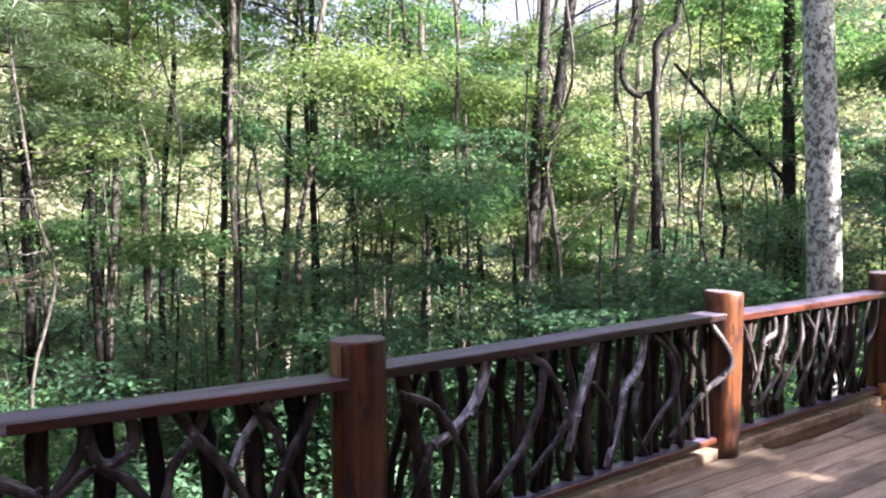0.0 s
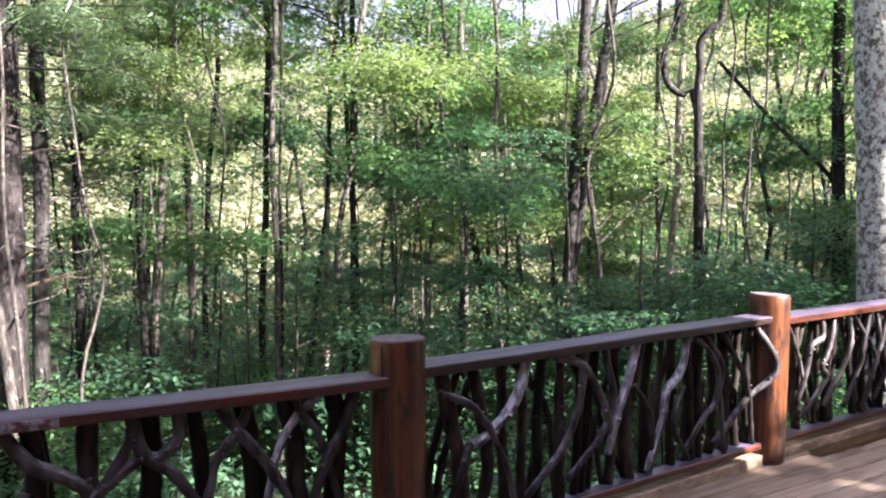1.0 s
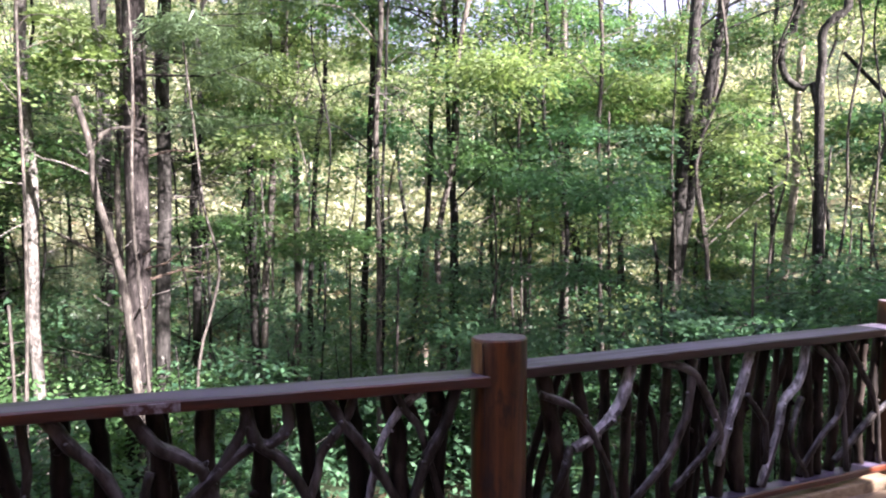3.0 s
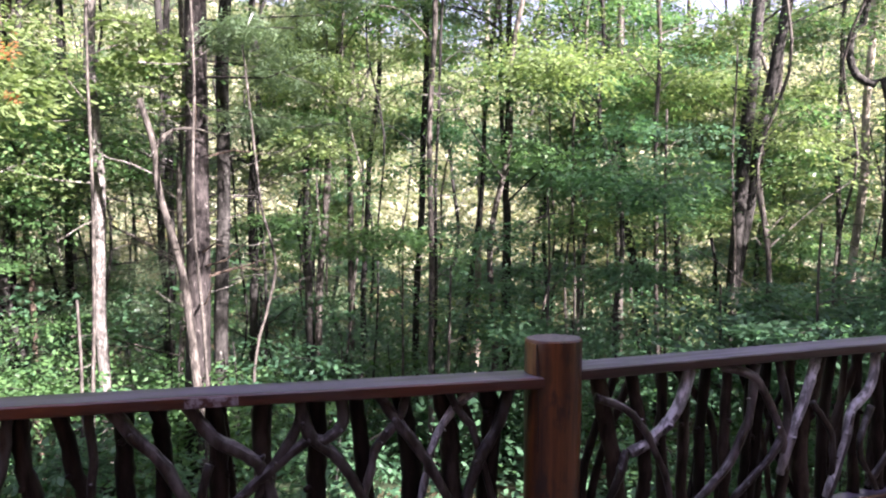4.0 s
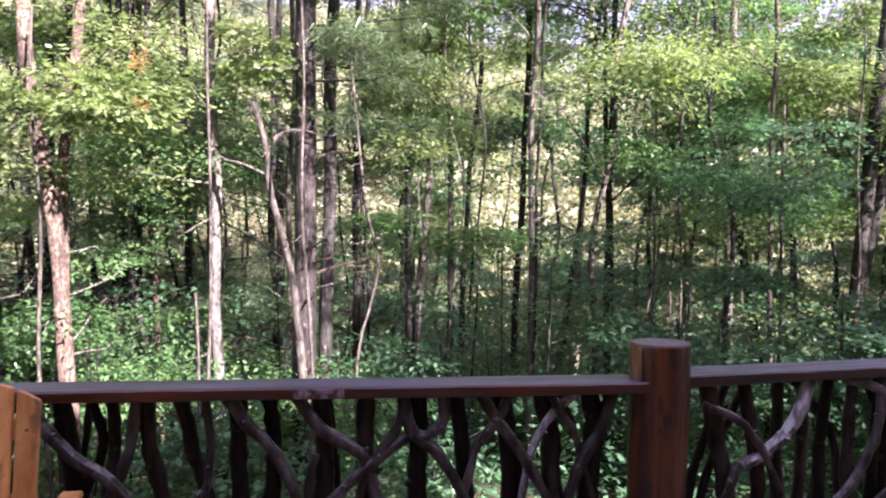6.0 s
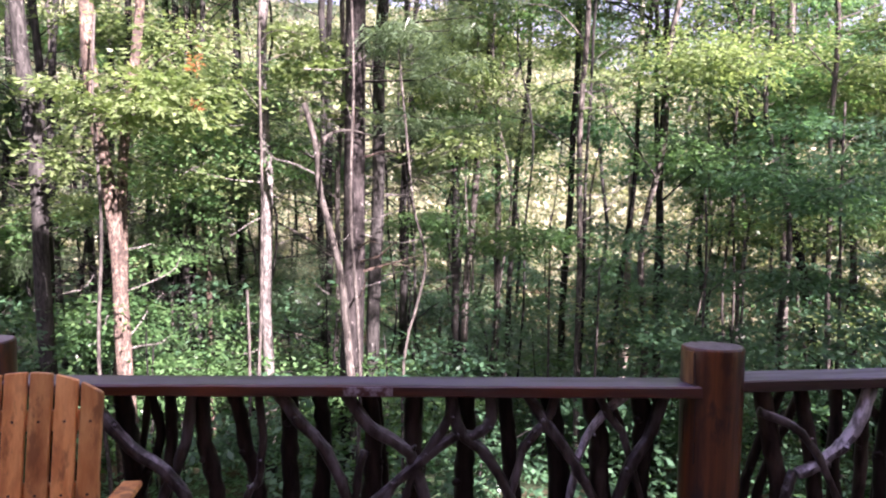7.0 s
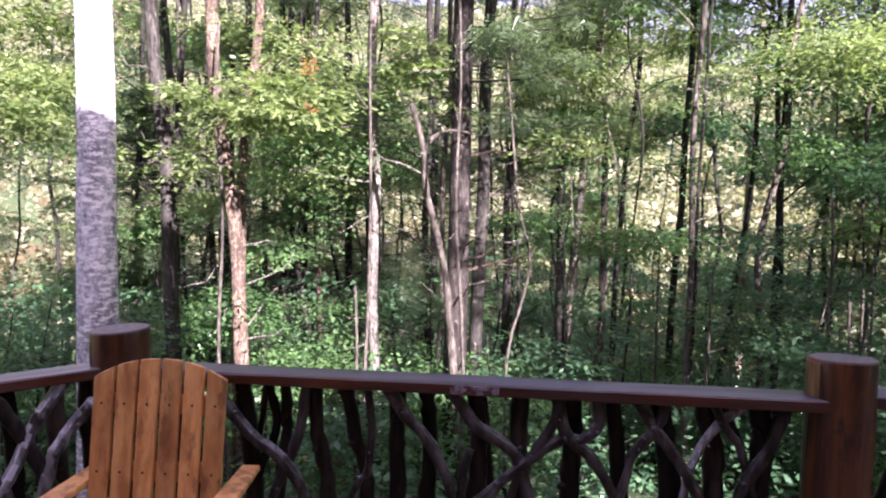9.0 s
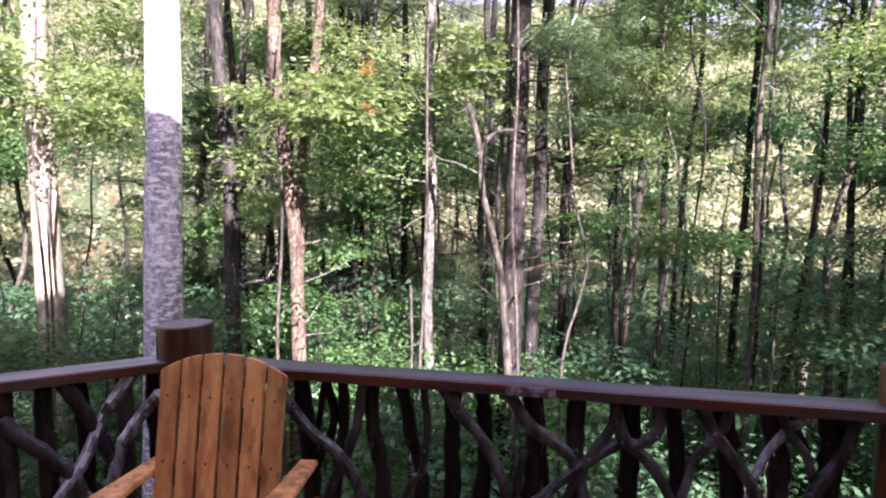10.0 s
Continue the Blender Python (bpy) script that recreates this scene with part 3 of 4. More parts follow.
# ---- chairs ----
def chair(at):
    c = empty("deck_chair", "honey-coloured cedar slat-back lounge chair with wide arms", "chair", "deck chairs", at)
    # x across, y forward (towards the sitter's feet), z up
    lean = 10.0
    back = pose(0, 0.16, 0.30, lean)
    W, n = 0.50, 6
    sw = W / n
    for i in range(n):
        x0, x1 = -W / 2 + i * sw + 0.0065, -W / 2 + (i + 1) * sw - 0.0065
        bm = bmesh.new()
        arc = lambda x: 0.764 - 0.075 * (abs(x) / (W / 2)) ** 2.2
        pts = [(x0 * 0.97, -0.02), (x1 * 0.97, -0.02)] + [(x1 + (x0 - x1) * k / 4, arc(x1 + (x0 - x1) * k / 4)) for k in range(5)]
        fv = [bm.verts.new((x, 0.011, z)) for x, z in pts]
        bv = [bm.verts.new((x, -0.011, z)) for x, z in pts]
        bm.faces.new(fv[::-1])
        bm.faces.new(bv)
        m = len(pts)
        for k in range(m):
            bm.faces.new((fv[k], fv[(k + 1) % m], bv[(k + 1) % m], bv[k]))
        bmesh.ops.recalc_face_normals(bm, faces=bm.faces[:])
        bmesh.ops.bevel(bm, geom=bm.edges[:], offset=0.003, segments=1, affect="EDGES")
        bm.transform(back)
        s = part("back_slat", bm, CHAIR_WOOD, c)
        for zz in (0.36, 0.60):
            sc = bmesh.new()
            bmesh.ops.create_cone(sc, segments=10, radius1=0.0045, radius2=0.0045, depth=0.003, cap_ends=True, matrix=back @ pose((x0 + x1) / 2, 0.0125, zz, 90))
            part("screw_head", sc, SCREW, s)
    for zz, w in ((0.36, 0.47), (0.60, 0.45)):
        part("back_brace", box_bm((w, 0.022, 0.07), back @ pose(0, -0.0235, zz)), CHAIR_WOOD, c)
    for i in range(6):
        part("seat_slat", box_bm((0.52, 0.075, 0.02), pose(0, 0.20 + i * 0.082, 0.325 + 0.012 * i, 8)), CHAIR_WOOD, c)
    for s in (-1, 1):
        part("seat_rail", box_bm((0.024, 0.95, 0.09), pose(s * 0.275, 0.16, 0.25, 10)), CHAIR_WOOD, c)
        part("front_leg", box_bm((0.09, 0.024, 0.592), pose(s * 0.31, 0.62, 0.296)), CHAIR_WOOD, c)
        part("rear_leg", box_bm((0.024, 0.10, 0.46), pose(s * 0.30, -0.06, 0.225, 12)), CHAIR_WOOD, c)
        bm = bmesh.new()
        out = [(0.0, -0.10), (0.07, -0.10), (0.085, 0.2), (0.105, 0.55), (0.10, 0.67), (0.08, 0.70), (0.0, 0.70), (-0.025, 0.67), (-0.025, 0.5), (0.0, 0.2)]
        tv = [bm.verts.new((s * (0.248 + x), y, 0.617)) for x, y in out]
        lv = [bm.verts.new((s * (0.248 + x), y, 0.594)) for x, y in out]
        bm.faces.new(tv)
        bm.faces.new(lv[::-1])
        for k in range(len(out)):
            bm.faces.new((tv[k], lv[k], lv[(k + 1) % len(out)], tv[(k + 1) % len(out)]))
        bmesh.ops.recalc_face_normals(bm, faces=bm.faces[:])
        bmesh.ops.bevel(bm, geom=bm.edges[:], offset=0.004, segments=2, affect="EDGES")
        part("armrest", bm, CHAIR_WOOD, c)
    return c


first_chair = chair(pose(-2.375, 1.45, 0, 0, 0, -147.5))
copy_thing(first_chair, pose(3.57, 5.06, 0, 0, 0, -120.5))


# ---- wet patch on the boards ----
def wet_patch():
    rng = np.random.default_rng(3)
    n, v = 40, []
    for k in range(n):
        a = 2 * math.pi * k / n
        x = 0.66 * math.copysign(abs(math.cos(a)) ** 0.6, math.cos(a)) * (1 + rng.normal(0, 0.02))
        y = 0.085 * math.copysign(abs(math.sin(a)) ** 0.7, math.sin(a)) * (1 + rng.normal(0, 0.06))
        v.append((x, y, 0.0035))
    v += [(x * 1.01, y * 1.02, 0.0) for x, y, z in v]
    f = [tuple(range(n))] + [(k + n, (k + 1) % n + n, (k + 1) % n, k) for k in range(n)]
    ob = link_mesh("puddle", v, f, WET)
    ob.matrix_world = pose(2.70, 4.99, 0.0, 0, 0, math.degrees(math.atan2(DECK_DIR.y, DECK_DIR.x)) + 3)
    tagged(ob, "shallow brown puddle lying along a deck board", "puddle")


wet_patch()


# ---- woods ----
def quads_object(name, v, material, parent=None):
    """A mesh of separate leaves; v has the shape (leaves, corners, 3)."""
    n, k = v.shape[:2]
    me = bpy.data.meshes.new(name)
    me.vertices.add(n * k)
    me.vertices.foreach_set("co", np.ascontiguousarray(v, dtype=np.float32).ravel())
    me.loops.add(n * k)
    me.loops.foreach_set("vertex_index", np.arange(n * k, dtype=np.int32))
    me.polygons.add(n)
    me.polygons.foreach_set("loop_start", np.arange(0, n * k, k, dtype=np.int32))
    me.polygons.foreach_set("loop_total", np.full(n, k, dtype=np.int32))
    me.update(calc_edges=True)
    me.materials.append(material)
    ob = new(name, me)
    if parent:
        ob.parent = parent
    return ob


def leaves(rng, centres, spread, per, size, aspect=0.24, flat=0.06, droop=0.2, tilt=0.4, lean=0.2, slim=False):
    """Leaves in flat, tilted sprays round the centres: folded diamonds, or slim triangles."""
    m = len(centres)
    c = np.repeat(np.asarray(centres, float), per, axis=0)
    sp = np.repeat(np.broadcast_to(np.asarray(spread, float), (m,)), per)
    n = len(c)
    nrm = np.stack([rng.normal(0, lean, m), rng.normal(0, lean, m), np.ones(m)], 1)
    nrm /= np.linalg.norm(nrm, axis=1)[:, None]
    e1 = np.cross(nrm, np.array((0.3, 1.0, 0.1)))
    e1 /= np.linalg.norm(e1, axis=1)[:, None]
    e2 = np.cross(nrm, e1)
    nrm, e1, e2 = (np.repeat(q, per, axis=0) for q in (nrm, e1, e2))
    ang = rng.uniform(0, 2 * np.pi, n)
    rad = np.sqrt(rng.uniform(0, 1, n)) * sp
    # leaves gather along a few twigs of each spray
    twig = np.repeat(rng.uniform(0, 2 * np.pi, m), per)
    ang = twig + (2 * np.pi / 5) * np.round((ang - twig) / (2 * np.pi / 5)) + rng.normal(0, 0.26, n)
    out = e1 * np.cos(ang)[:, None] + e2 * np.sin(ang)[:, None]
    pos = c + out * rad[:, None] + nrm * (rng.normal(0, 1, n) * flat * sp)[:, None]
    pos[:, 2] -= droop * rad ** 2 / np.maximum(sp, 0.01)
    th = ang + rng.normal(0, 0.8, n)
    ph = rng.normal(-0.2, 0.28, n)
    ro = rng.normal(0, tilt, n)
    L = size * rng.uniform(0.65, 1.3, n)
    fwd = e1 * np.cos(th)[:, None] + e2 * np.sin(th)[:, None]
    a = fwd * np.cos(ph)[:, None] + nrm * np.sin(ph)[:, None]
    h = np.cross(nrm, fwd)
    u = np.cross(a, h)
    b = h * np.cos(ro)[:, None] + u * np.sin(ro)[:, None]
    up = u * np.cos(ro)[:, None] - h * np.sin(ro)[:, None]
    mid = pos + a * (0.45 * L)[:, None]
    w = b * (aspect * L)[:, None]
    lift = up * (-0.10 * L)[:, None]
    if slim:
        return np.stack([pos + w * 0.8, pos + a * L[:, None] + lift, pos - w * 0.8], 1)
    return np.stack([pos, mid + w + lift, pos + a * L[:, None], mid - w + lift], 1)


KIND_LABEL = {"lichen": "grey trunk blotched with pale lichen", "oak": "rough dark oak trunk with lichen patches", "grey": "slim grey-barked tree", "dark": "slim dark-barked tree", "ash": "slim pale grey-barked tree",
              "pale": "pale sunlit trunk", "pine": "tall pine with dark flaking bark", "tan": "tan-barked tree with sunlit lower trunk", "birch": "smooth silver birch trunk, sunlit above"}


# trunks that stand free of nearer leaves: x, y, half width of the gap, lowest and highest open height
OPEN_TRUNKS = [
    (1.95, 13.9, 0.42, 0.2, 6.0), (4.25, 14.05, 0.62, 0.6, 5.6), (4.55, 17.4, 0.35, 0.6, 4.6), (7.0, 14.3, 0.45, 1.8, 6.0), (6.0, 14.8, 0.7, 2.0, 4.6), (-2.79, 9.4, 0.14, -1.2, 4.4),
    (-5.05, 7.25, 0.45, -1.2, 6.0), (-6.67, 7.51, 0.22, 0.0, 5.0), (-7.3, 5.6, 0.4, -1.2, 2.4),
    (-8.05, 5.15, 0.25, -0.8, 1.9), (-7.14, 3.74, 0.3, -1.0, 7.0), (-11.0, 4.1, 0.4, -0.2, 2.6), (-4.0, 6.92, 0.15, -0.8, 1.8),
]


def hides_trunk(c, own):
    """Whether a spray at c hangs before one of the free trunks."""
    for x, y, w, lo, hi in OPEN_TRUNKS:
        d = math.hypot(x, y)
        u = (c[0] * x + c[1] * y) / (d * d)
        if math.hypot(x - own[0], y - own[1]) < 0.3 or not 0.2 < u < 0.985:
            continue
        side = abs(c[0] * y - c[1] * x) / d
        if side < w * (0.35 + 0.65 * u) + 0.22 and 1.66 + (lo - 1.66) * u < c[2] < 1.66 + (hi - 1.66) * u:
            return True
    return False


def tree(x, y, lx, ly, r, kind, rng, crown, leaf, top=11.0, wob=1.0, knots=None, sides=9, twigs=0, needles=False, dead=0, massed=True, slim=False):
    """crown: (lowest spray, highest spray, reach, sprays, leaves a spray, leaf size)."""
    gz = ground_z(x, y)
    t = empty("tree", KIND_LABEL[kind] + " in green woods", "tree", "trees of the woods", pose(x + lx * gz, y + ly * gz, gz))
    zs = np.linspace(gz - 0.2, top, 22)
    amp = wob * 0.06
    ph = rng.uniform(0, 6, 4)
    px = x + lx * zs + amp * (np.sin(zs * 0.9 + ph[0]) + 0.5 * np.sin(zs * 2.1 + ph[1])) * np.minimum(1, 0.4 + np.abs(zs) / 6)
    py = y + ly * zs + amp * (np.sin(zs * 0.8 + ph[2]) + 0.5 * np.sin(zs * 1.9 + ph[3]))
    if knots is not None:
        path = smooth_path(knots, 18)
    else:
        path = np.stack([px, py, zs], 1)
    frac = np.clip((path[:, 2] - gz) / (top - gz), 0, 1)
    radii = r * (1.12 - 0.5 * frac) * (1 + 0.3 * np.exp(-(path[:, 2] - gz) / 0.25))
    off = np.array((x + lx * gz, y + ly * gz, gz))
    v, f = tube(path, radii, sides, 0.015 if r > 0.1 else 0.03, rng)
    link_mesh("trunk", v - off, f, BARK[kind], t, smooth=True)
    lo, hi, reach, n, per, size = crown
    if n:
        nb = max(3, n // 6)                       # boughs, each with some sprays close together
        which = rng.integers(0, nb, n)
        bz, ba, br = rng.uniform(lo, hi, 3 * nb), rng.uniform(0, 2 * np.pi, 3 * nb), np.sqrt(rng.uniform(0.08, 1, 3 * nb))
        light = [noise.noise(((x + math.cos(q) * s_ * reach) * 0.42, (y + math.sin(q) * s_ * reach) * 0.42, h * 0.62)) for h, q, s_ in zip(bz, ba, br)]
        keep = np.argsort(light)[-nb:] if massed else np.arange(nb)            # leaves mass together and leave gaps between the masses
        bz, ba, br = bz[keep], ba[keep], br[keep]
        z = np.clip(bz[which] + rng.normal(0, 0.11, n), lo, hi)
        rr = reach * np.clip(br[which] + rng.normal(0, 0.12, n), 0.1, 1.1) * (1 - 0.35 * np.abs(2 * (z - lo) / max(hi - lo, 0.1) - 0.9))
        a = ba[which] + rng.normal(0, 0.35, n) / np.maximum(rr, 0.5)
        tx, ty = np.interp(z, path[:, 2], path[:, 0]), np.interp(z, path[:, 2], path[:, 1])
        c = np.stack([tx + np.cos(a) * rr, ty + np.sin(a) * rr, z], 1)
        free = np.array([not hides_trunk(q, (x, y)) for q in c])
        c, which, n = c[free], which[free], int(free.sum())
    if n:
        sp = rng.uniform(0.36, 0.8, n) * (0.6 + 0.25 * reach)
        pine = needles or kind == "pine"
        lv = leaves(rng, c, sp * (0.8 if pine else 1), per, size, 0.10 if pine else (0.4 if slim else 0.24), 0.06, 0.12 if pine else 0.2, slim=pine or slim)
        tagged(quads_object("crown", lv - off, leaf, t), kind="stuff")
        limbs = []
        for q in range(nb):
            own = np.where(which == q)[0]
            if not len(own):
                continue
            b1 = c[own].mean(axis=0)
            dist = math.hypot(b1[0] - np.interp(b1[2], path[:, 2], path[:, 0]), b1[1] - np.interp(b1[2], path[:, 2], path[:, 1]))
            z0 = max(b1[2] - rng.uniform(0.1, 0.6) * dist, gz + 0.5)
            b0 = np.array((np.interp(z0, path[:, 2], path[:, 0]), np.interp(z0, path[:, 2], path[:, 1]), z0))
            mid = (b0 + b1) / 2 + rng.normal(0, 0.09, 3) + np.array((0, 0, 0.08 * dist))
            rb = min(r * 0.35, 0.007 + 0.007 * dist)
            limbs.append(tube(smooth_path([b0, mid, b1], 6), np.linspace(rb, 0.006, 6), 4 if sides > 6 else 3))
            for k in own[:4]:
                limbs.append(tube([b1, (b1 + c[k]) / 2 + rng.normal(0, 0.04, 3), c[k]], [0.006, 0.005, 0.003], 3))
        if limbs:
            v, f = merge(limbs)
            tagged(link_mesh("branchwork", v - off, f, BARK[kind], t), kind="stuff")
    bare = []
    for _ in range(dead):                         # long dead side branches, drooping a little
        z0, a, L = rng.uniform(-1.2, 4.2), rng.uniform(0, 2 * np.pi), rng.uniform(0.8, 2.2)
        b0 = np.array((np.interp(z0, path[:, 2], path[:, 0]), np.interp(z0, path[:, 2], path[:, 1]), z0))
        d = np.array((math.cos(a), math.sin(a), rng.normal(0.12, 0.2)))
        k = [b0, b0 + d * L * 0.35, b0 + d * L * 0.7 + rng.normal(0, 0.05, 3), b0 + d * L + rng.normal(0, 0.08, 3) - np.array((0, 0, 0.16 * L))]
        run = smooth_path(k, 7)
        bare.append(tube(run, np.linspace(0.013, 0.003, 7), 4))
        for q in (2, 3, 4, 5):
            e = run[q] + (d * 0.35 + rng.normal(0, 0.5, 3) * np.array((1, 1, 0.4))) * rng.uniform(0.25, 0.6)
            bare.append(tube([run[q], (run[q] + e) / 2 + rng.normal(0, 0.02, 3), e], [0.006, 0.004, 0.002], 3))
    if bare:
        v, f = merge(bare)
        tagged(link_mesh("branchwork", v - off, f, BARK["pine"], t, "thin bare dead side branches"), kind="stuff")
    for _ in range(twigs):
        z0 = rng.uniform(-0.6, 3.2)
        a = rng.uniform(0, 2 * np.pi)
        L = rng.uniform(0.35, 0.95)
        b0 = np.array((np.interp(z0, path[:, 2], path[:, 0]), np.interp(z0, path[:, 2], path[:, 1]), z0))
        d = np.array((math.cos(a), math.sin(a), rng.normal(0.1, 0.3)))
        k = [b0, b0 + d * L * 0.4 + rng.normal(0, 0.02, 3), b0 + d * L * 0.75 + rng.normal(0, 0.035, 3), b0 + d * L + rng.normal(0, 0.05, 3) + np.array((0, 0, 0.12 * L))]
        v, f = tube(smooth_path(k, 8), np.linspace(0.011, 0.003, 8), 5)
        link_mesh("dead_twig", v - off, f, BARK["ash"], t)
    return t


HERO = [
    (4.36, 7.88, -0.052, 0.028, 0.181, "lichen"), (1.72, 13.89, 0.046, -0.006, 0.124, "oak"), (1.77, 14.19, 0.136, -0.019, 0.115, "oak"),
    (4.62, 17.40, 0.035, -0.009, 0.094, "pale"), (4.32, 17.47, -0.016, 0.004, 0.058, "grey"), (7.13, 14.32, -0.034, 0.017, 0.129, "dark"),
    (-2.79, 9.39, 0.003, 0.001, 0.043, "grey"), (-3.92, 12.39, 0.028, 0.009, 0.063, "dark"), (-2.81, 9.60, 0.027, 0.008, 0.024, "dark"),
    (-2.07, 11.41, -0.002, 0.0, 0.056, "dark"), (-0.35, 14.00, -0.018, 0.0, 0.079, "grey"), (0.33, 12.00, -0.034, 0.001, 0.039, "grey"),
    (-2.79, 11.67, 0.092, 0.022, 0.043, "dark"), (-3.92, 17.57, 0.025, 0.005, 0.087, "pale"), (-6.00, 12.65, 0.065, 0.030, 0.073, "grey"),
]
HERO_B = [
    (-6.22, 12.54, -0.019, -0.009, 0.079, "dark"), (-6.26, 14.73, 0.008, 0.003, 0.077, "grey"), (-6.32, 15.78, 0.055, 0.022, 0.068, "dark"),
    (-2.18, 11.80, -0.025, -0.005, 0.043, "dark"), (0.01, 15.01, -0.151, -0.007, 0.085, "dark"), (-5.12, 7.32, 0.013, 0.009, 0.140, "pine"),
    (-5.22, 7.98, 0.020, 0.013, 0.088, "oak"), (-6.67, 7.51, -0.001, -0.001, 0.076, "ash"), (-9.39, 9.05, -0.019, -0.020, 0.047, "tan"),
    (-9.67, 10.17, -0.007, -0.007, 0.068, "dark"), (-7.14, 3.74, 0.001, 0.003, 0.193, "birch"), (-7.16, 5.53, -0.043, -0.056, 0.088, "tan"),
    (-7.62, 5.93, 0.027, 0.034, 0.066, "tan"), (-8.05, 5.15, -0.009, -0.014, 0.096, "oak"), (-11.05, 4.10, -0.012, -0.03, 0.19, "pale"),
]
rng = np.random.default_rng(7)
for _k, (x, y, lx, ly, r, kind) in enumerate(HERO + HERO_B):
    d = math.hypot(x, y)
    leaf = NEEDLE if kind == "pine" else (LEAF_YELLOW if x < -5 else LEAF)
    n = int(34 + 16 * rng.uniform())
    low = {"birch": 6.5, "pine": 2.6, "lichen": 4.6}.get(kind, 2.6 if d < 10 else 1.8)
    per, size = (170, 0.13) if kind == "pine" else (105, 0.078)
    tree(x, y, lx, ly, r, kind, rng, (low, 10.0, 1.9 if d < 10 else 2.4, n, per, size), leaf, wob=0.25 if r > 0.1 else 0.8, sides=14 if r > 0.1 else 8, twigs=9 if d < 10.5 and kind != "birch" else 0)

# bare and needled boughs of the pine
_pine = [o for o in scene.objects if o.name.startswith("tree") and o.get("label", "").startswith("tall pine")][0]
for _k in range(22):
    z0 = rng.uniform(-0.3, 5.6)
    a = radians(rng.uniform(-80, 60))
    L = rng.uniform(0.5, 1.0) if z0 < 2.4 else rng.uniform(1.2, 2.3)
    p0 = np.array((-5.12 + 0.013 * z0, 7.32 + 0.009 * z0, z0))
    dr = np.array((math.cos(a), math.sin(a), 0.25 if z0 < 2.4 else rng.normal(0, 0.06)))
    p1, p2 = p0 + dr * L * 0.5 + rng.normal(0, 0.04, 3), p0 + dr * L + np.array((0, 0, rng.normal(0.05, 0.1)))
    v, f = tube([p0, p1, p2], [0.018, 0.012, 0.005], 5)
    _b = link_mesh("bough", v, f, BARK["tan" if z0 < 2.4 else "pine"], _pine)
    _b.matrix_parent_inverse = _pine.matrix_basis.inverted()
    if z0 > 2.4:
        tufts = [p0 + (p2 - p0) * q + rng.normal(0, 0.14, 3) * np.array((1, 1, 0.4)) for q in np.linspace(0.35, 1.0, 9)]
        _o = quads_object("needles", leaves(rng, tufts, 0.2, 90, 0.12, 0.07, flat=0.3, droop=0.3, slim=True), NEEDLE, _pine)
        _o.matrix_parent_inverse = _pine.matrix_basis.inverted()
        tagged(_o, "soft grey-green needle tufts", kind="stuff")

# forked tree, bare snag, snaky sapling and leaning dead stem
tree(4.31, 14.05, -0.035, 0.011, 0.095, "oak", rng, (5.2, 9.5, 2.2, 26, 100, 0.075), LEAF, top=10.0,
     knots=[(4.38, 14.02, ground_z(4.3, 14.0)), (4.30, 14.05, 0.5), (4.20, 14.08, 3.5), (4.22, 14.05, 4.2), (4.20, 14.05, 4.7), (4.42, 14.0, 5.0), (4.62, 14.0, 5.5), (4.6, 14.0, 10.0)])
tree(4.2, 14.08, 0, 0, 0.085, "oak", rng, (5.8, 8.0, 1.6, 12, 100, 0.075), LEAF, top=8.5,
     knots=[(4.34, 14.1, ground_z(4.3, 14.0)), (4.27, 14.1, 0.6), (4.18, 14.1, 3.55), (3.90, 14.2, 3.72), (3.64, 14.2, 3.95), (3.56, 14.25, 4.35), (3.62, 14.25, 4.7), (3.80, 14.2, 5.2), (3.7, 14.2, 8.5)])
tree(-5.0, 7.04, -0.136, -0.101, 0.056, "grey", rng, (0, 1, 1, 0, 0, 0), LEAF, top=2.7,
     knots=[(-4.86, 7.14, ground_z(-4.8, 7.1)), (-5.0, 7.04, 0.0), (-5.10, 6.98, 0.9), (-5.26, 6.85, 1.7), (-5.30, 6.84, 2.2), (-5.42, 6.76, 2.75)], twigs=5)
_snag = [o for o in scene.objects if o.name.startswith("tree")][-1]
_v, _f = tube(smooth_path([(-5.31, 6.82, 2.15), (-5.18, 6.92, 2.38), (-4.98, 7.06, 2.44), (-4.75, 7.2, 2.38)], 8), np.linspace(0.03, 0.008, 8), 6)
_b = link_mesh("bough", _v, _f, BARK["grey"], _snag)
_b.matrix_parent_inverse = _snag.matrix_basis.inverted()
tree(-4.0, 6.92, 0, 0, 0.018, "grey", rng, (1.9, 3.2, 0.9, 12, 90, 0.066), LEAF_YELLOW, top=3.4,
     knots=[(-4.08, 6.88, ground_z(-4.1, 6.9)), (-4.10, 6.88, -0.3), (-3.95, 6.97, 0.5), (-3.88, 6.99, 0.95), (-4.0, 6.93, 1.5), (-4.05, 6.92, 1.9), (-4.2, 6.9, 3.3)])
tree(7.1, 14.35, 0, 0, 0.062, "dark", rng, (0, 1, 1, 0, 0, 0), LEAF, top=4.6,
     knots=[(7.25, 14.3, ground_z(7.2, 14.3)), (7.2, 14.3, 0.8), (7.0, 14.4, 2.0), (6.0, 14.8, 3.2), (4.95, 15.2, 4.55)])

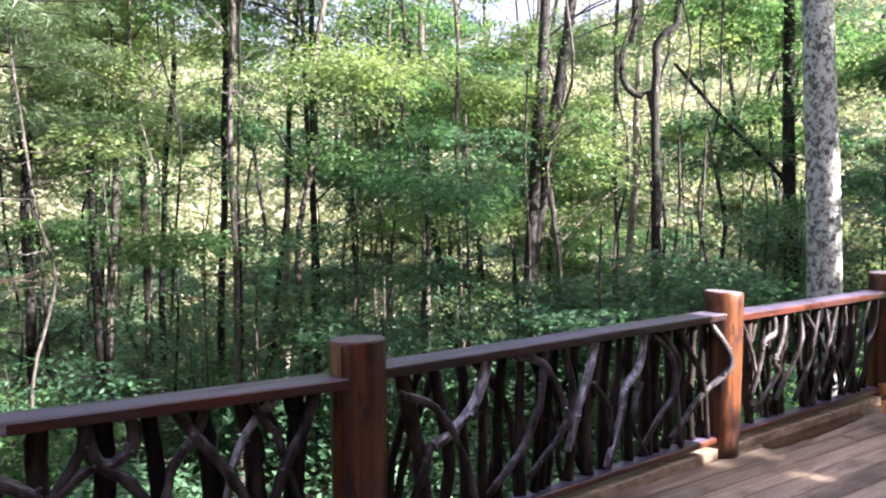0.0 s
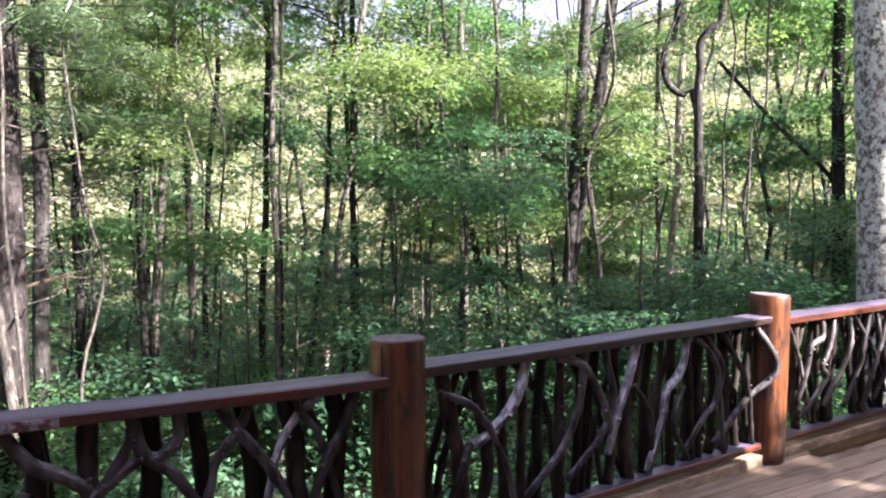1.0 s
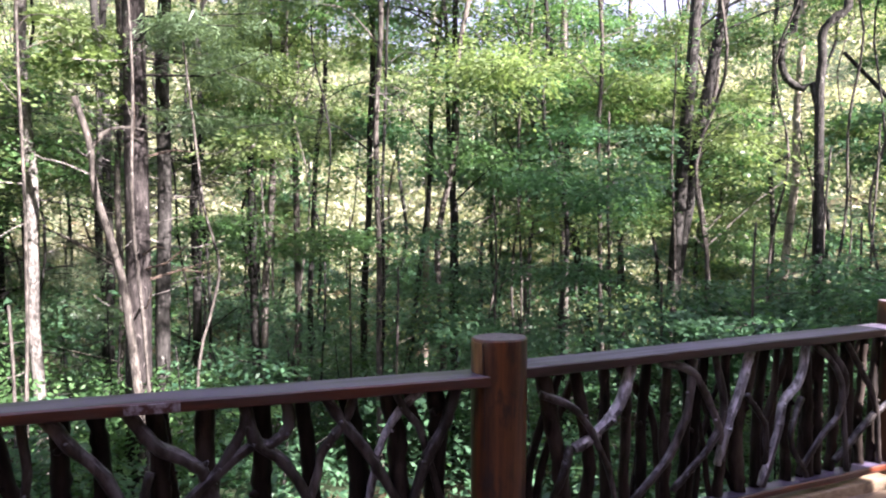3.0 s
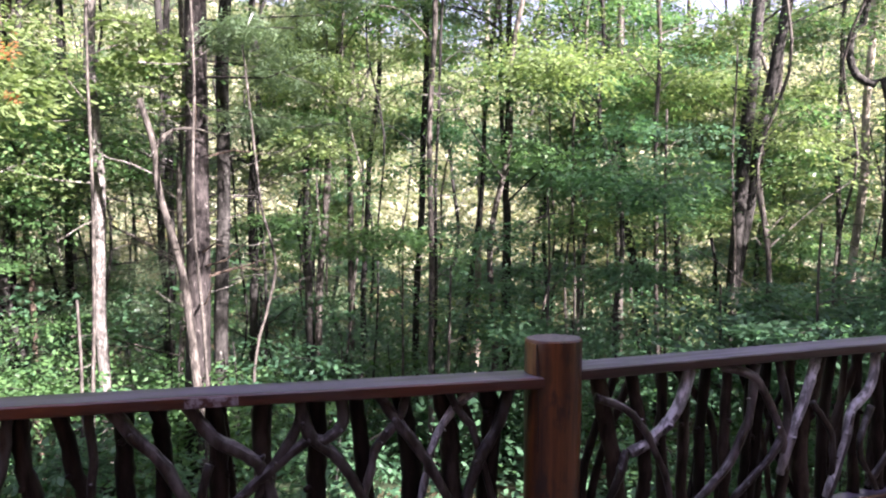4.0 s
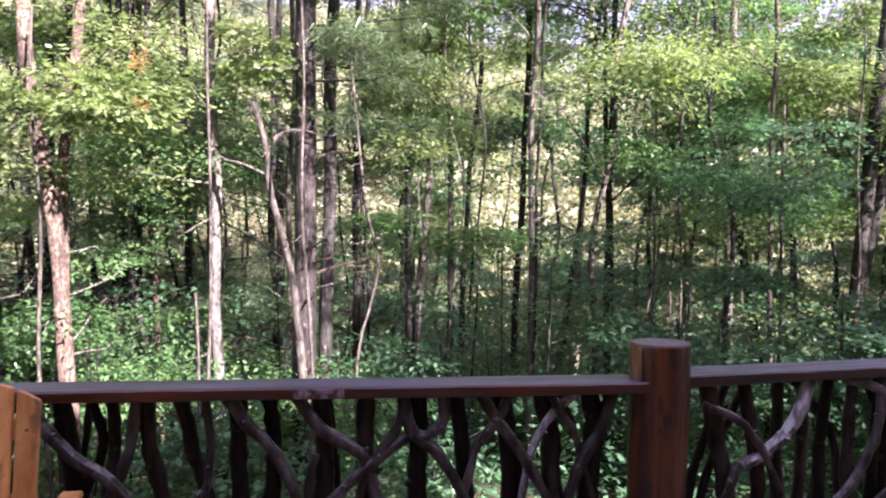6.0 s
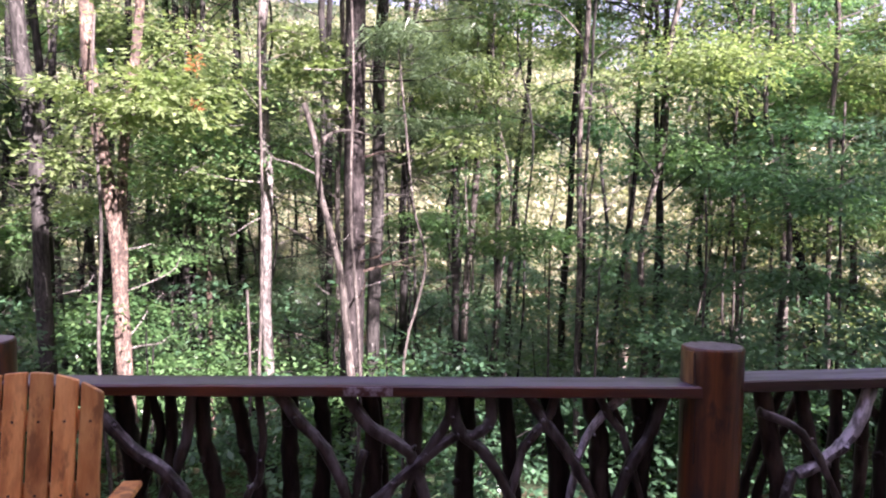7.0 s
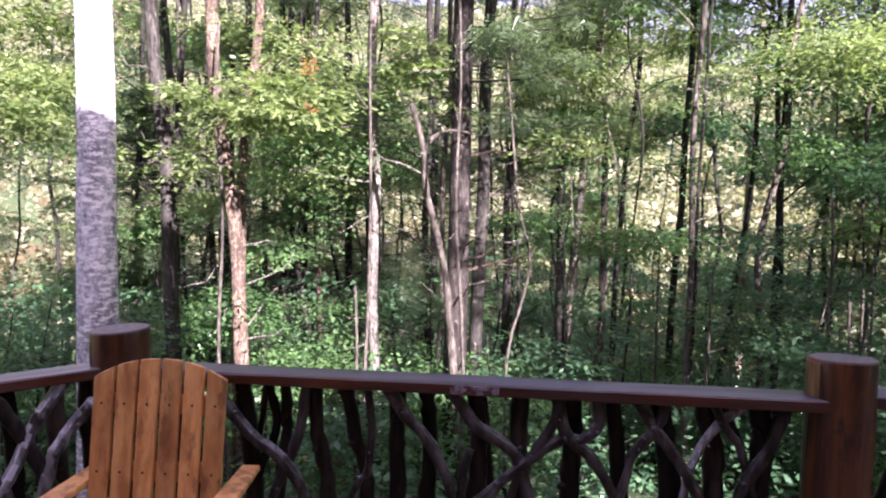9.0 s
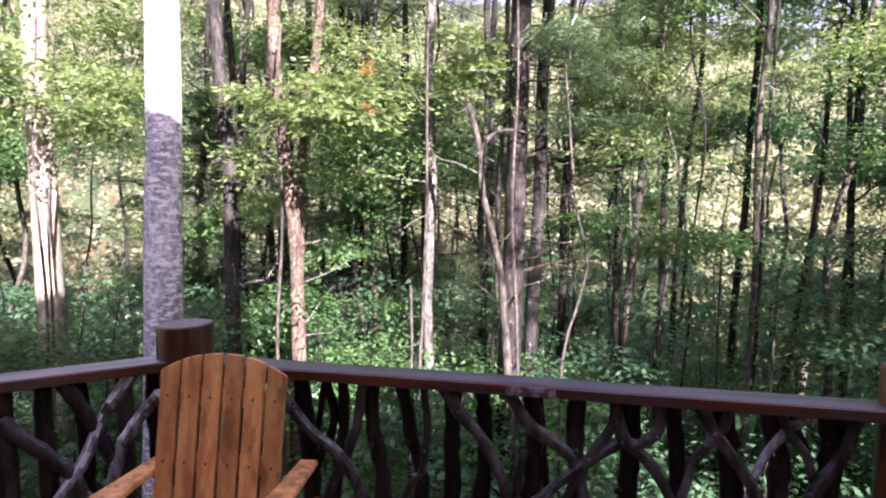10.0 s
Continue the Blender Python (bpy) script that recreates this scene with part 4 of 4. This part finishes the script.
# a tuft of withered orange leaves hanging in a tree
_t = [o for o in scene.objects if o.name.startswith("tree") and abs(o.location.x + 6.67) < 0.05][0]
_q = leaves(rng, [(-5.85, 5.48, 3.08), (-5.85, 5.48, 2.99), (-5.71, 5.36, 2.58)], [0.06, 0.06, 0.04], 22, 0.07, flat=0.9)
_o = quads_object("withered_leaves", _q, LEAF_RUST, _t)
_o.matrix_parent_inverse = _t.matrix_basis.inverted()
tagged(_o, "tuft of withered orange leaves", kind="stuff")

# understorey: saplings whose layered sprays stand out, each (x, y, low, high, reach, sprays, leaf)
SHRUBS = [
    (0.35, 10.2, 0.5, 2.7, 1.6, 56, LEAF_BLUE), (2.05, 8.9, -0.5, 1.2, 1.15, 46, LEAF_BLUE), (-1.2, 9.6, -0.2, 1.6, 1.2, 34, LEAF_BLUE), (1.4, 11.6, 1.4, 3.8, 1.5, 40, LEAF), (4.2, 11.4, 0.2, 2.6, 1.5, 40, LEAF_BLUE), (-5.5, 5.9, -0.9, 0.4, 1.2, 26, LEAF_BLUE),
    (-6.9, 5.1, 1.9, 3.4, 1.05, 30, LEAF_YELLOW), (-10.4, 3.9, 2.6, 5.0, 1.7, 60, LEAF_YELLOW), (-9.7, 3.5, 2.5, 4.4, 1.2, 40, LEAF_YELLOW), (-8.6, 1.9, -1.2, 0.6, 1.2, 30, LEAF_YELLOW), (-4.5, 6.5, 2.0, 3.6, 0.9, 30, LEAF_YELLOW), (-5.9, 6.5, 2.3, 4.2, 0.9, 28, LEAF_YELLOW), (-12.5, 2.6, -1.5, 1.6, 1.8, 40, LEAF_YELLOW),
    (-2.3, 8.6, -1.0, 0.6, 1.2, 26, LEAF_BLUE), (-1.0, 11.5, 0.8, 3.2, 1.4, 26, LEAF), (3.3, 10.5, 0.0, 2.2, 1.4, 30, LEAF),
    (6.2, 9.8, -0.5, 2.0, 1.6, 36, LEAF_BLUE), (7.5, 9.0, 0.6, 4.5, 1.9, 46, LEAF), (-8.6, 6.6, -0.5, 1.0, 1.4, 30, LEAF), (-3.4, 9.9, -0.6, 1.2, 1.2, 22, LEAF),
    (3.4, 9.6, -0.7, 1.2, 1.3, 46, LEAF_BLUE), (5.2, 11.4, -0.6, 1.5, 1.5, 46, LEAF_BLUE), (1.0, 9.4, -0.9, 0.4, 1.2, 36, LEAF_BLUE), (7.6, 11.6, -0.6, 2.4, 1.8, 50, LEAF_BLUE), (6.6, 13.0, -0.8, 1.8, 1.7, 46, LEAF),
]
for x, y, lo, hi, reach, n, leaf in SHRUBS:
    tree(x, y, 0, 0, 0.022, "grey", rng, (lo, hi, reach, n, 100, 0.105 if math.hypot(x, y) < 9.5 else 0.09), leaf, top=hi + 0.2, sides=6, massed=False)

rng = np.random.default_rng(21)
# unseen trees added beside the cabin to break up sun on deck and woods
for x, y, low, high, n in ((11.3, 1.1, 0.8, 5.75, 440), (11.8, -1.6, 3.4, 6.7, 210), (12.6, 6.2, 8.8, 12.0, 60), (10.7, 4.2, 5.0, 8.2, 95), (12.8, 7.0, 1.5, 7.0, 110), (11.6, 2.2, 7.6, 11.5, 80), (13.2, 1.0, 9.0, 12.5, 50)):
    tree(x, y, 0, 0, 0.12, "oak", rng, (low, high, 2.2, n, 70, 0.15), LEAF, top=high + 0.2, massed=False, slim=True)

# an unseen old oak, added: its limb over the deck shades the pine
tree(8.8, 5.0, 0, 0, 0.16, "oak", rng, (6.2, 9.6, 2.1, 70, 90, 0.13), LEAF, top=9.8,
     knots=[(8.8, 5.0, ground_z(8.8, 5.0)), (8.7, 5.0, 2.0), (7.6, 4.9, 4.6), (4.4, 4.6, 6.0), (1.9, 4.3, 7.2), (0.8, 4.1, 9.8)], massed=False, slim=True)

rng = np.random.default_rng(12)
# tall trees added out of view sunward; their canopy shades the lower woods
for x, y, low, high, n in ((8.6, 10.4, 3.2, 7.0, 40), (10.4, 8.6, 2.0, 7.0, 60), (12.4, 10.8, 1.0, 7.5, 60), (14.8, 8.6, 2.0, 8.0, 50), (10.0, 13.4, 3.4, 6.5, 36), (15.6, 12.4, 1.0, 7.0, 50), (18.5, 15.4, 1.0, 7.0, 40)):
    tree(x, y, 0, 0, 0.13, "oak", rng, (low, high, 2.7, n, 80, 0.18), LEAF, top=high + 0.2, slim=True)

for x, y in ((1.1, 20.0), (2.7, 21.5)):
    tree(x, y, 0.01, 0, 0.07, "grey", rng, (4.5, 9.0, 2.6, 34, 84, 0.11), LEAF, top=11.0, wob=2.0, sides=6)

# evergreens with dark flat sprays
for x, y, lo, hi in ((-6.6, 11.2, 2.2, 6.5), (-8.6, 11.4, 1.6, 6.0), (-10.2, 9.2, 0.8, 5.6), (-11.4, 7.4, 1.4, 6.0), (-12.6, 9.6, 0.0, 5.5), (-8.7, 9.7, -2.2, 2.0), (-9.9, 9.2, -1.8, 2.4), (-10.6, 8.4, -2.2, 1.8), (-7.8, 10.4, -2.0, 2.2), (-13.0, 9.4, -1.0, 5.0), (-13.4, 11.2, -0.5, 5.0), (-14.6, 8.8, -1.0, 5.5), (-11.8, 10.9, -1.5, 4.0), (-14.0, 10.4, -1.0, 3.2), (-12.4, 8.3, -1.2, 2.8), (-15.6, 9.9, -1.0, 3.6), (-11.1, 9.8, -1.4, 2.6), (-13.6, 7.5, -1.0, 2.8)):
    tree(x, y, 0, 0, 0.075, "dark", rng, (lo, hi, 2.2, 14 if x > -7 else 46, 190, 0.085), NEEDLE, top=9.0, needles=True, dead=22)

# slim trees between
for _k in range(84):
    az = radians(rng.uniform(-88, 62))
    d = 11.0 + 15 * rng.uniform() ** 0.8
    x, y = d * math.sin(az), d * math.cos(az)
    if -0.85 < az < -0.02 and d < 19 and rng.uniform() < 0.2:
        continue                                  # the wood is thinner there
    if 0.25 < az < 0.48 and d < 15:
        continue                                  # and open round the forked tree
    r = rng.uniform(0.013, 0.042) * (1 + d / 34)
    near = d < 14
    lo = rng.uniform(-1.2, 3.0)
    tree(x, y, rng.normal(0, 0.035), rng.normal(0, 0.03), r, ["dark", "oak", "grey", "oak", "grey"][_k % 5], rng,
         (lo, min(lo + rng.uniform(3, 7), 2 + 0.36 * d), rng.uniform(1.4, 2.8), int(rng.uniform(50, 78)), 84 if near else 110, 0.08 if near else 0.10),
         [LEAF, LEAF_YELLOW, LEAF_BLUE, LEAF_YELLOW][_k % 4] if az > -0.5 else [LEAF, NEEDLE, LEAF_YELLOW, LEAF][_k % 4], top=rng.uniform(7, 11), wob=3.2, sides=6, slim=not near,
         needles=az <= -0.5 and _k % 4 == 1, twigs=5 if az < -0.4 and near else 0)

# young maples with sunlit yellow-green crowns
for _k in range(38):
    az, d = radians(rng.uniform(-62, 30) if _k < 34 else rng.uniform(-31, -17)), rng.uniform(12, 20)
    x, y = d * math.sin(az), d * math.cos(az)
    lo = rng.uniform(0.8, 3.6)
    tree(x, y, rng.normal(0, 0.04), rng.normal(0, 0.04), rng.uniform(0.018, 0.034), ["grey", "dark", "grey"][_k % 3], rng,
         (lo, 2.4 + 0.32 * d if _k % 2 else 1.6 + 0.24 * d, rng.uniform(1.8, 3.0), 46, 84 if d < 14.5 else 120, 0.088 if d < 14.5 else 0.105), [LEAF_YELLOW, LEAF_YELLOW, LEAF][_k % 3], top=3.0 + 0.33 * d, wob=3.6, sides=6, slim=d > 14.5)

# sunlit trees farther down and across the slope
for _k in range(52):
    az, d = radians(rng.uniform(-100, 70)), rng.uniform(21, 34)
    x, y = d * math.sin(az), d * math.cos(az)
    lo = ground_z(x, y) + (rng.uniform(0.6, 2.0) if _k % 4 in (1, 2) else rng.uniform(1.0, 4.5))
    tree(x, y, rng.normal(0, 0.03), rng.normal(0, 0.03), rng.uniform(0.03, 0.09), ["dark", "grey", "oak"][_k % 3], rng,
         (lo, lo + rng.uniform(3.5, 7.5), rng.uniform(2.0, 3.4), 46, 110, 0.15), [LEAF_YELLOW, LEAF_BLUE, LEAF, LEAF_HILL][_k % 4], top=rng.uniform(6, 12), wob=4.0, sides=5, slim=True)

# head-high brush near the deck
for _k in range(52):
    az, d = radians(rng.uniform(-92, 62)), rng.uniform(8.6, 12.0)
    x, y = d * math.sin(az), d * math.cos(az)
    g = ground_z(x, y)
    high = min(g + rng.uniform(1.6, 3.0), 1.2 - 0.085 * d)
    tree(x, y, rng.normal(0, 0.1), rng.normal(0, 0.1), 0.014, "dark", rng, (g + 0.5, high, rng.uniform(1.0, 1.7), 26, 66, 0.09),
         [LEAF, LEAF_BLUE, LEAF_BLUE, LEAF][_k % 4], top=high - 0.1, wob=1.5, sides=5)

# and the thicket beyond it on the lower slope
_c = []
while len(_c) < 3000:
    az, d = radians(rng.uniform(-95, 65)), rng.uniform(11.5, 27)
    x, y = d * math.sin(az), d * math.cos(az)
    g = ground_z(x, y)
    z = g + rng.uniform(0.2, 4.2)
    if z < 1.25 - 0.085 * d and noise.noise((x * 0.4, y * 0.4, z * 0.7)) > 0.02 and not hides_trunk((x, y, z + 0.5), (0, 0)):
        _c.append((x, y, z))
while len(_c) < 4000:                             # taller on the shady side
    az, d = radians(rng.uniform(-14, 62)), rng.uniform(15.5, 27)
    x, y = d * math.sin(az), d * math.cos(az)
    z = rng.uniform(ground_z(x, y) + 0.3, 3.2)
    if noise.noise((x * 0.4, y * 0.4, z * 0.7)) > -0.02:
        _c.append((x, y, z))
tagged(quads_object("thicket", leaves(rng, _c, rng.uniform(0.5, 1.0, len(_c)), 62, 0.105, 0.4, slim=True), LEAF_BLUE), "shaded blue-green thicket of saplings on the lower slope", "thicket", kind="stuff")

# low undergrowth on the slope, in larger leaves close to the deck
for near, far, count, slim, leaf in ((4.0, 11.0, 900, False, LEAF_BLUE), (11.0, 34.0, 2000, True, LEAF)):
    _c = []
    for _k in range(count):
        az, d = radians(rng.uniform(-98, 68)), rng.uniform(near, far)
        if not slim and az > 0 and _k % 3:
            continue                              # thinned to dark soil, standing in for deeper shade
        x, y = d * math.sin(az), d * math.cos(az)
        _c.append((x, y, ground_z(x, y) + abs(rng.normal(0.35, 0.3))))
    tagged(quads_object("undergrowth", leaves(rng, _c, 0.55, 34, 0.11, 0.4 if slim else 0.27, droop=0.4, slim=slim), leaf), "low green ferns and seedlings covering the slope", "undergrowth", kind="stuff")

# far woods: the crowns of a sunlit hillside
_c = []
for _k in range(900):
    az, d = radians(rng.uniform(-102, 75)), 33 + 76 * rng.uniform() ** 1.6
    x, y = d * math.sin(az), d * math.cos(az)
    g, size = ground_z(x, y), rng.uniform(1.5, 3.2)
    for _ in range(10):
        v = rng.normal(0, 1, 3)
        v /= np.linalg.norm(v)
        _c.append((x + v[0] * size * 0.9, y + v[1] * size * 0.9, g + 2.6 + size * 1.7 * (v[2] + 0.4)))
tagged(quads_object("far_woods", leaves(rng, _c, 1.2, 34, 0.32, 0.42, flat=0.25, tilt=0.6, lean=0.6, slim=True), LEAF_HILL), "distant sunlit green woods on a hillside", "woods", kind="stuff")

deck()
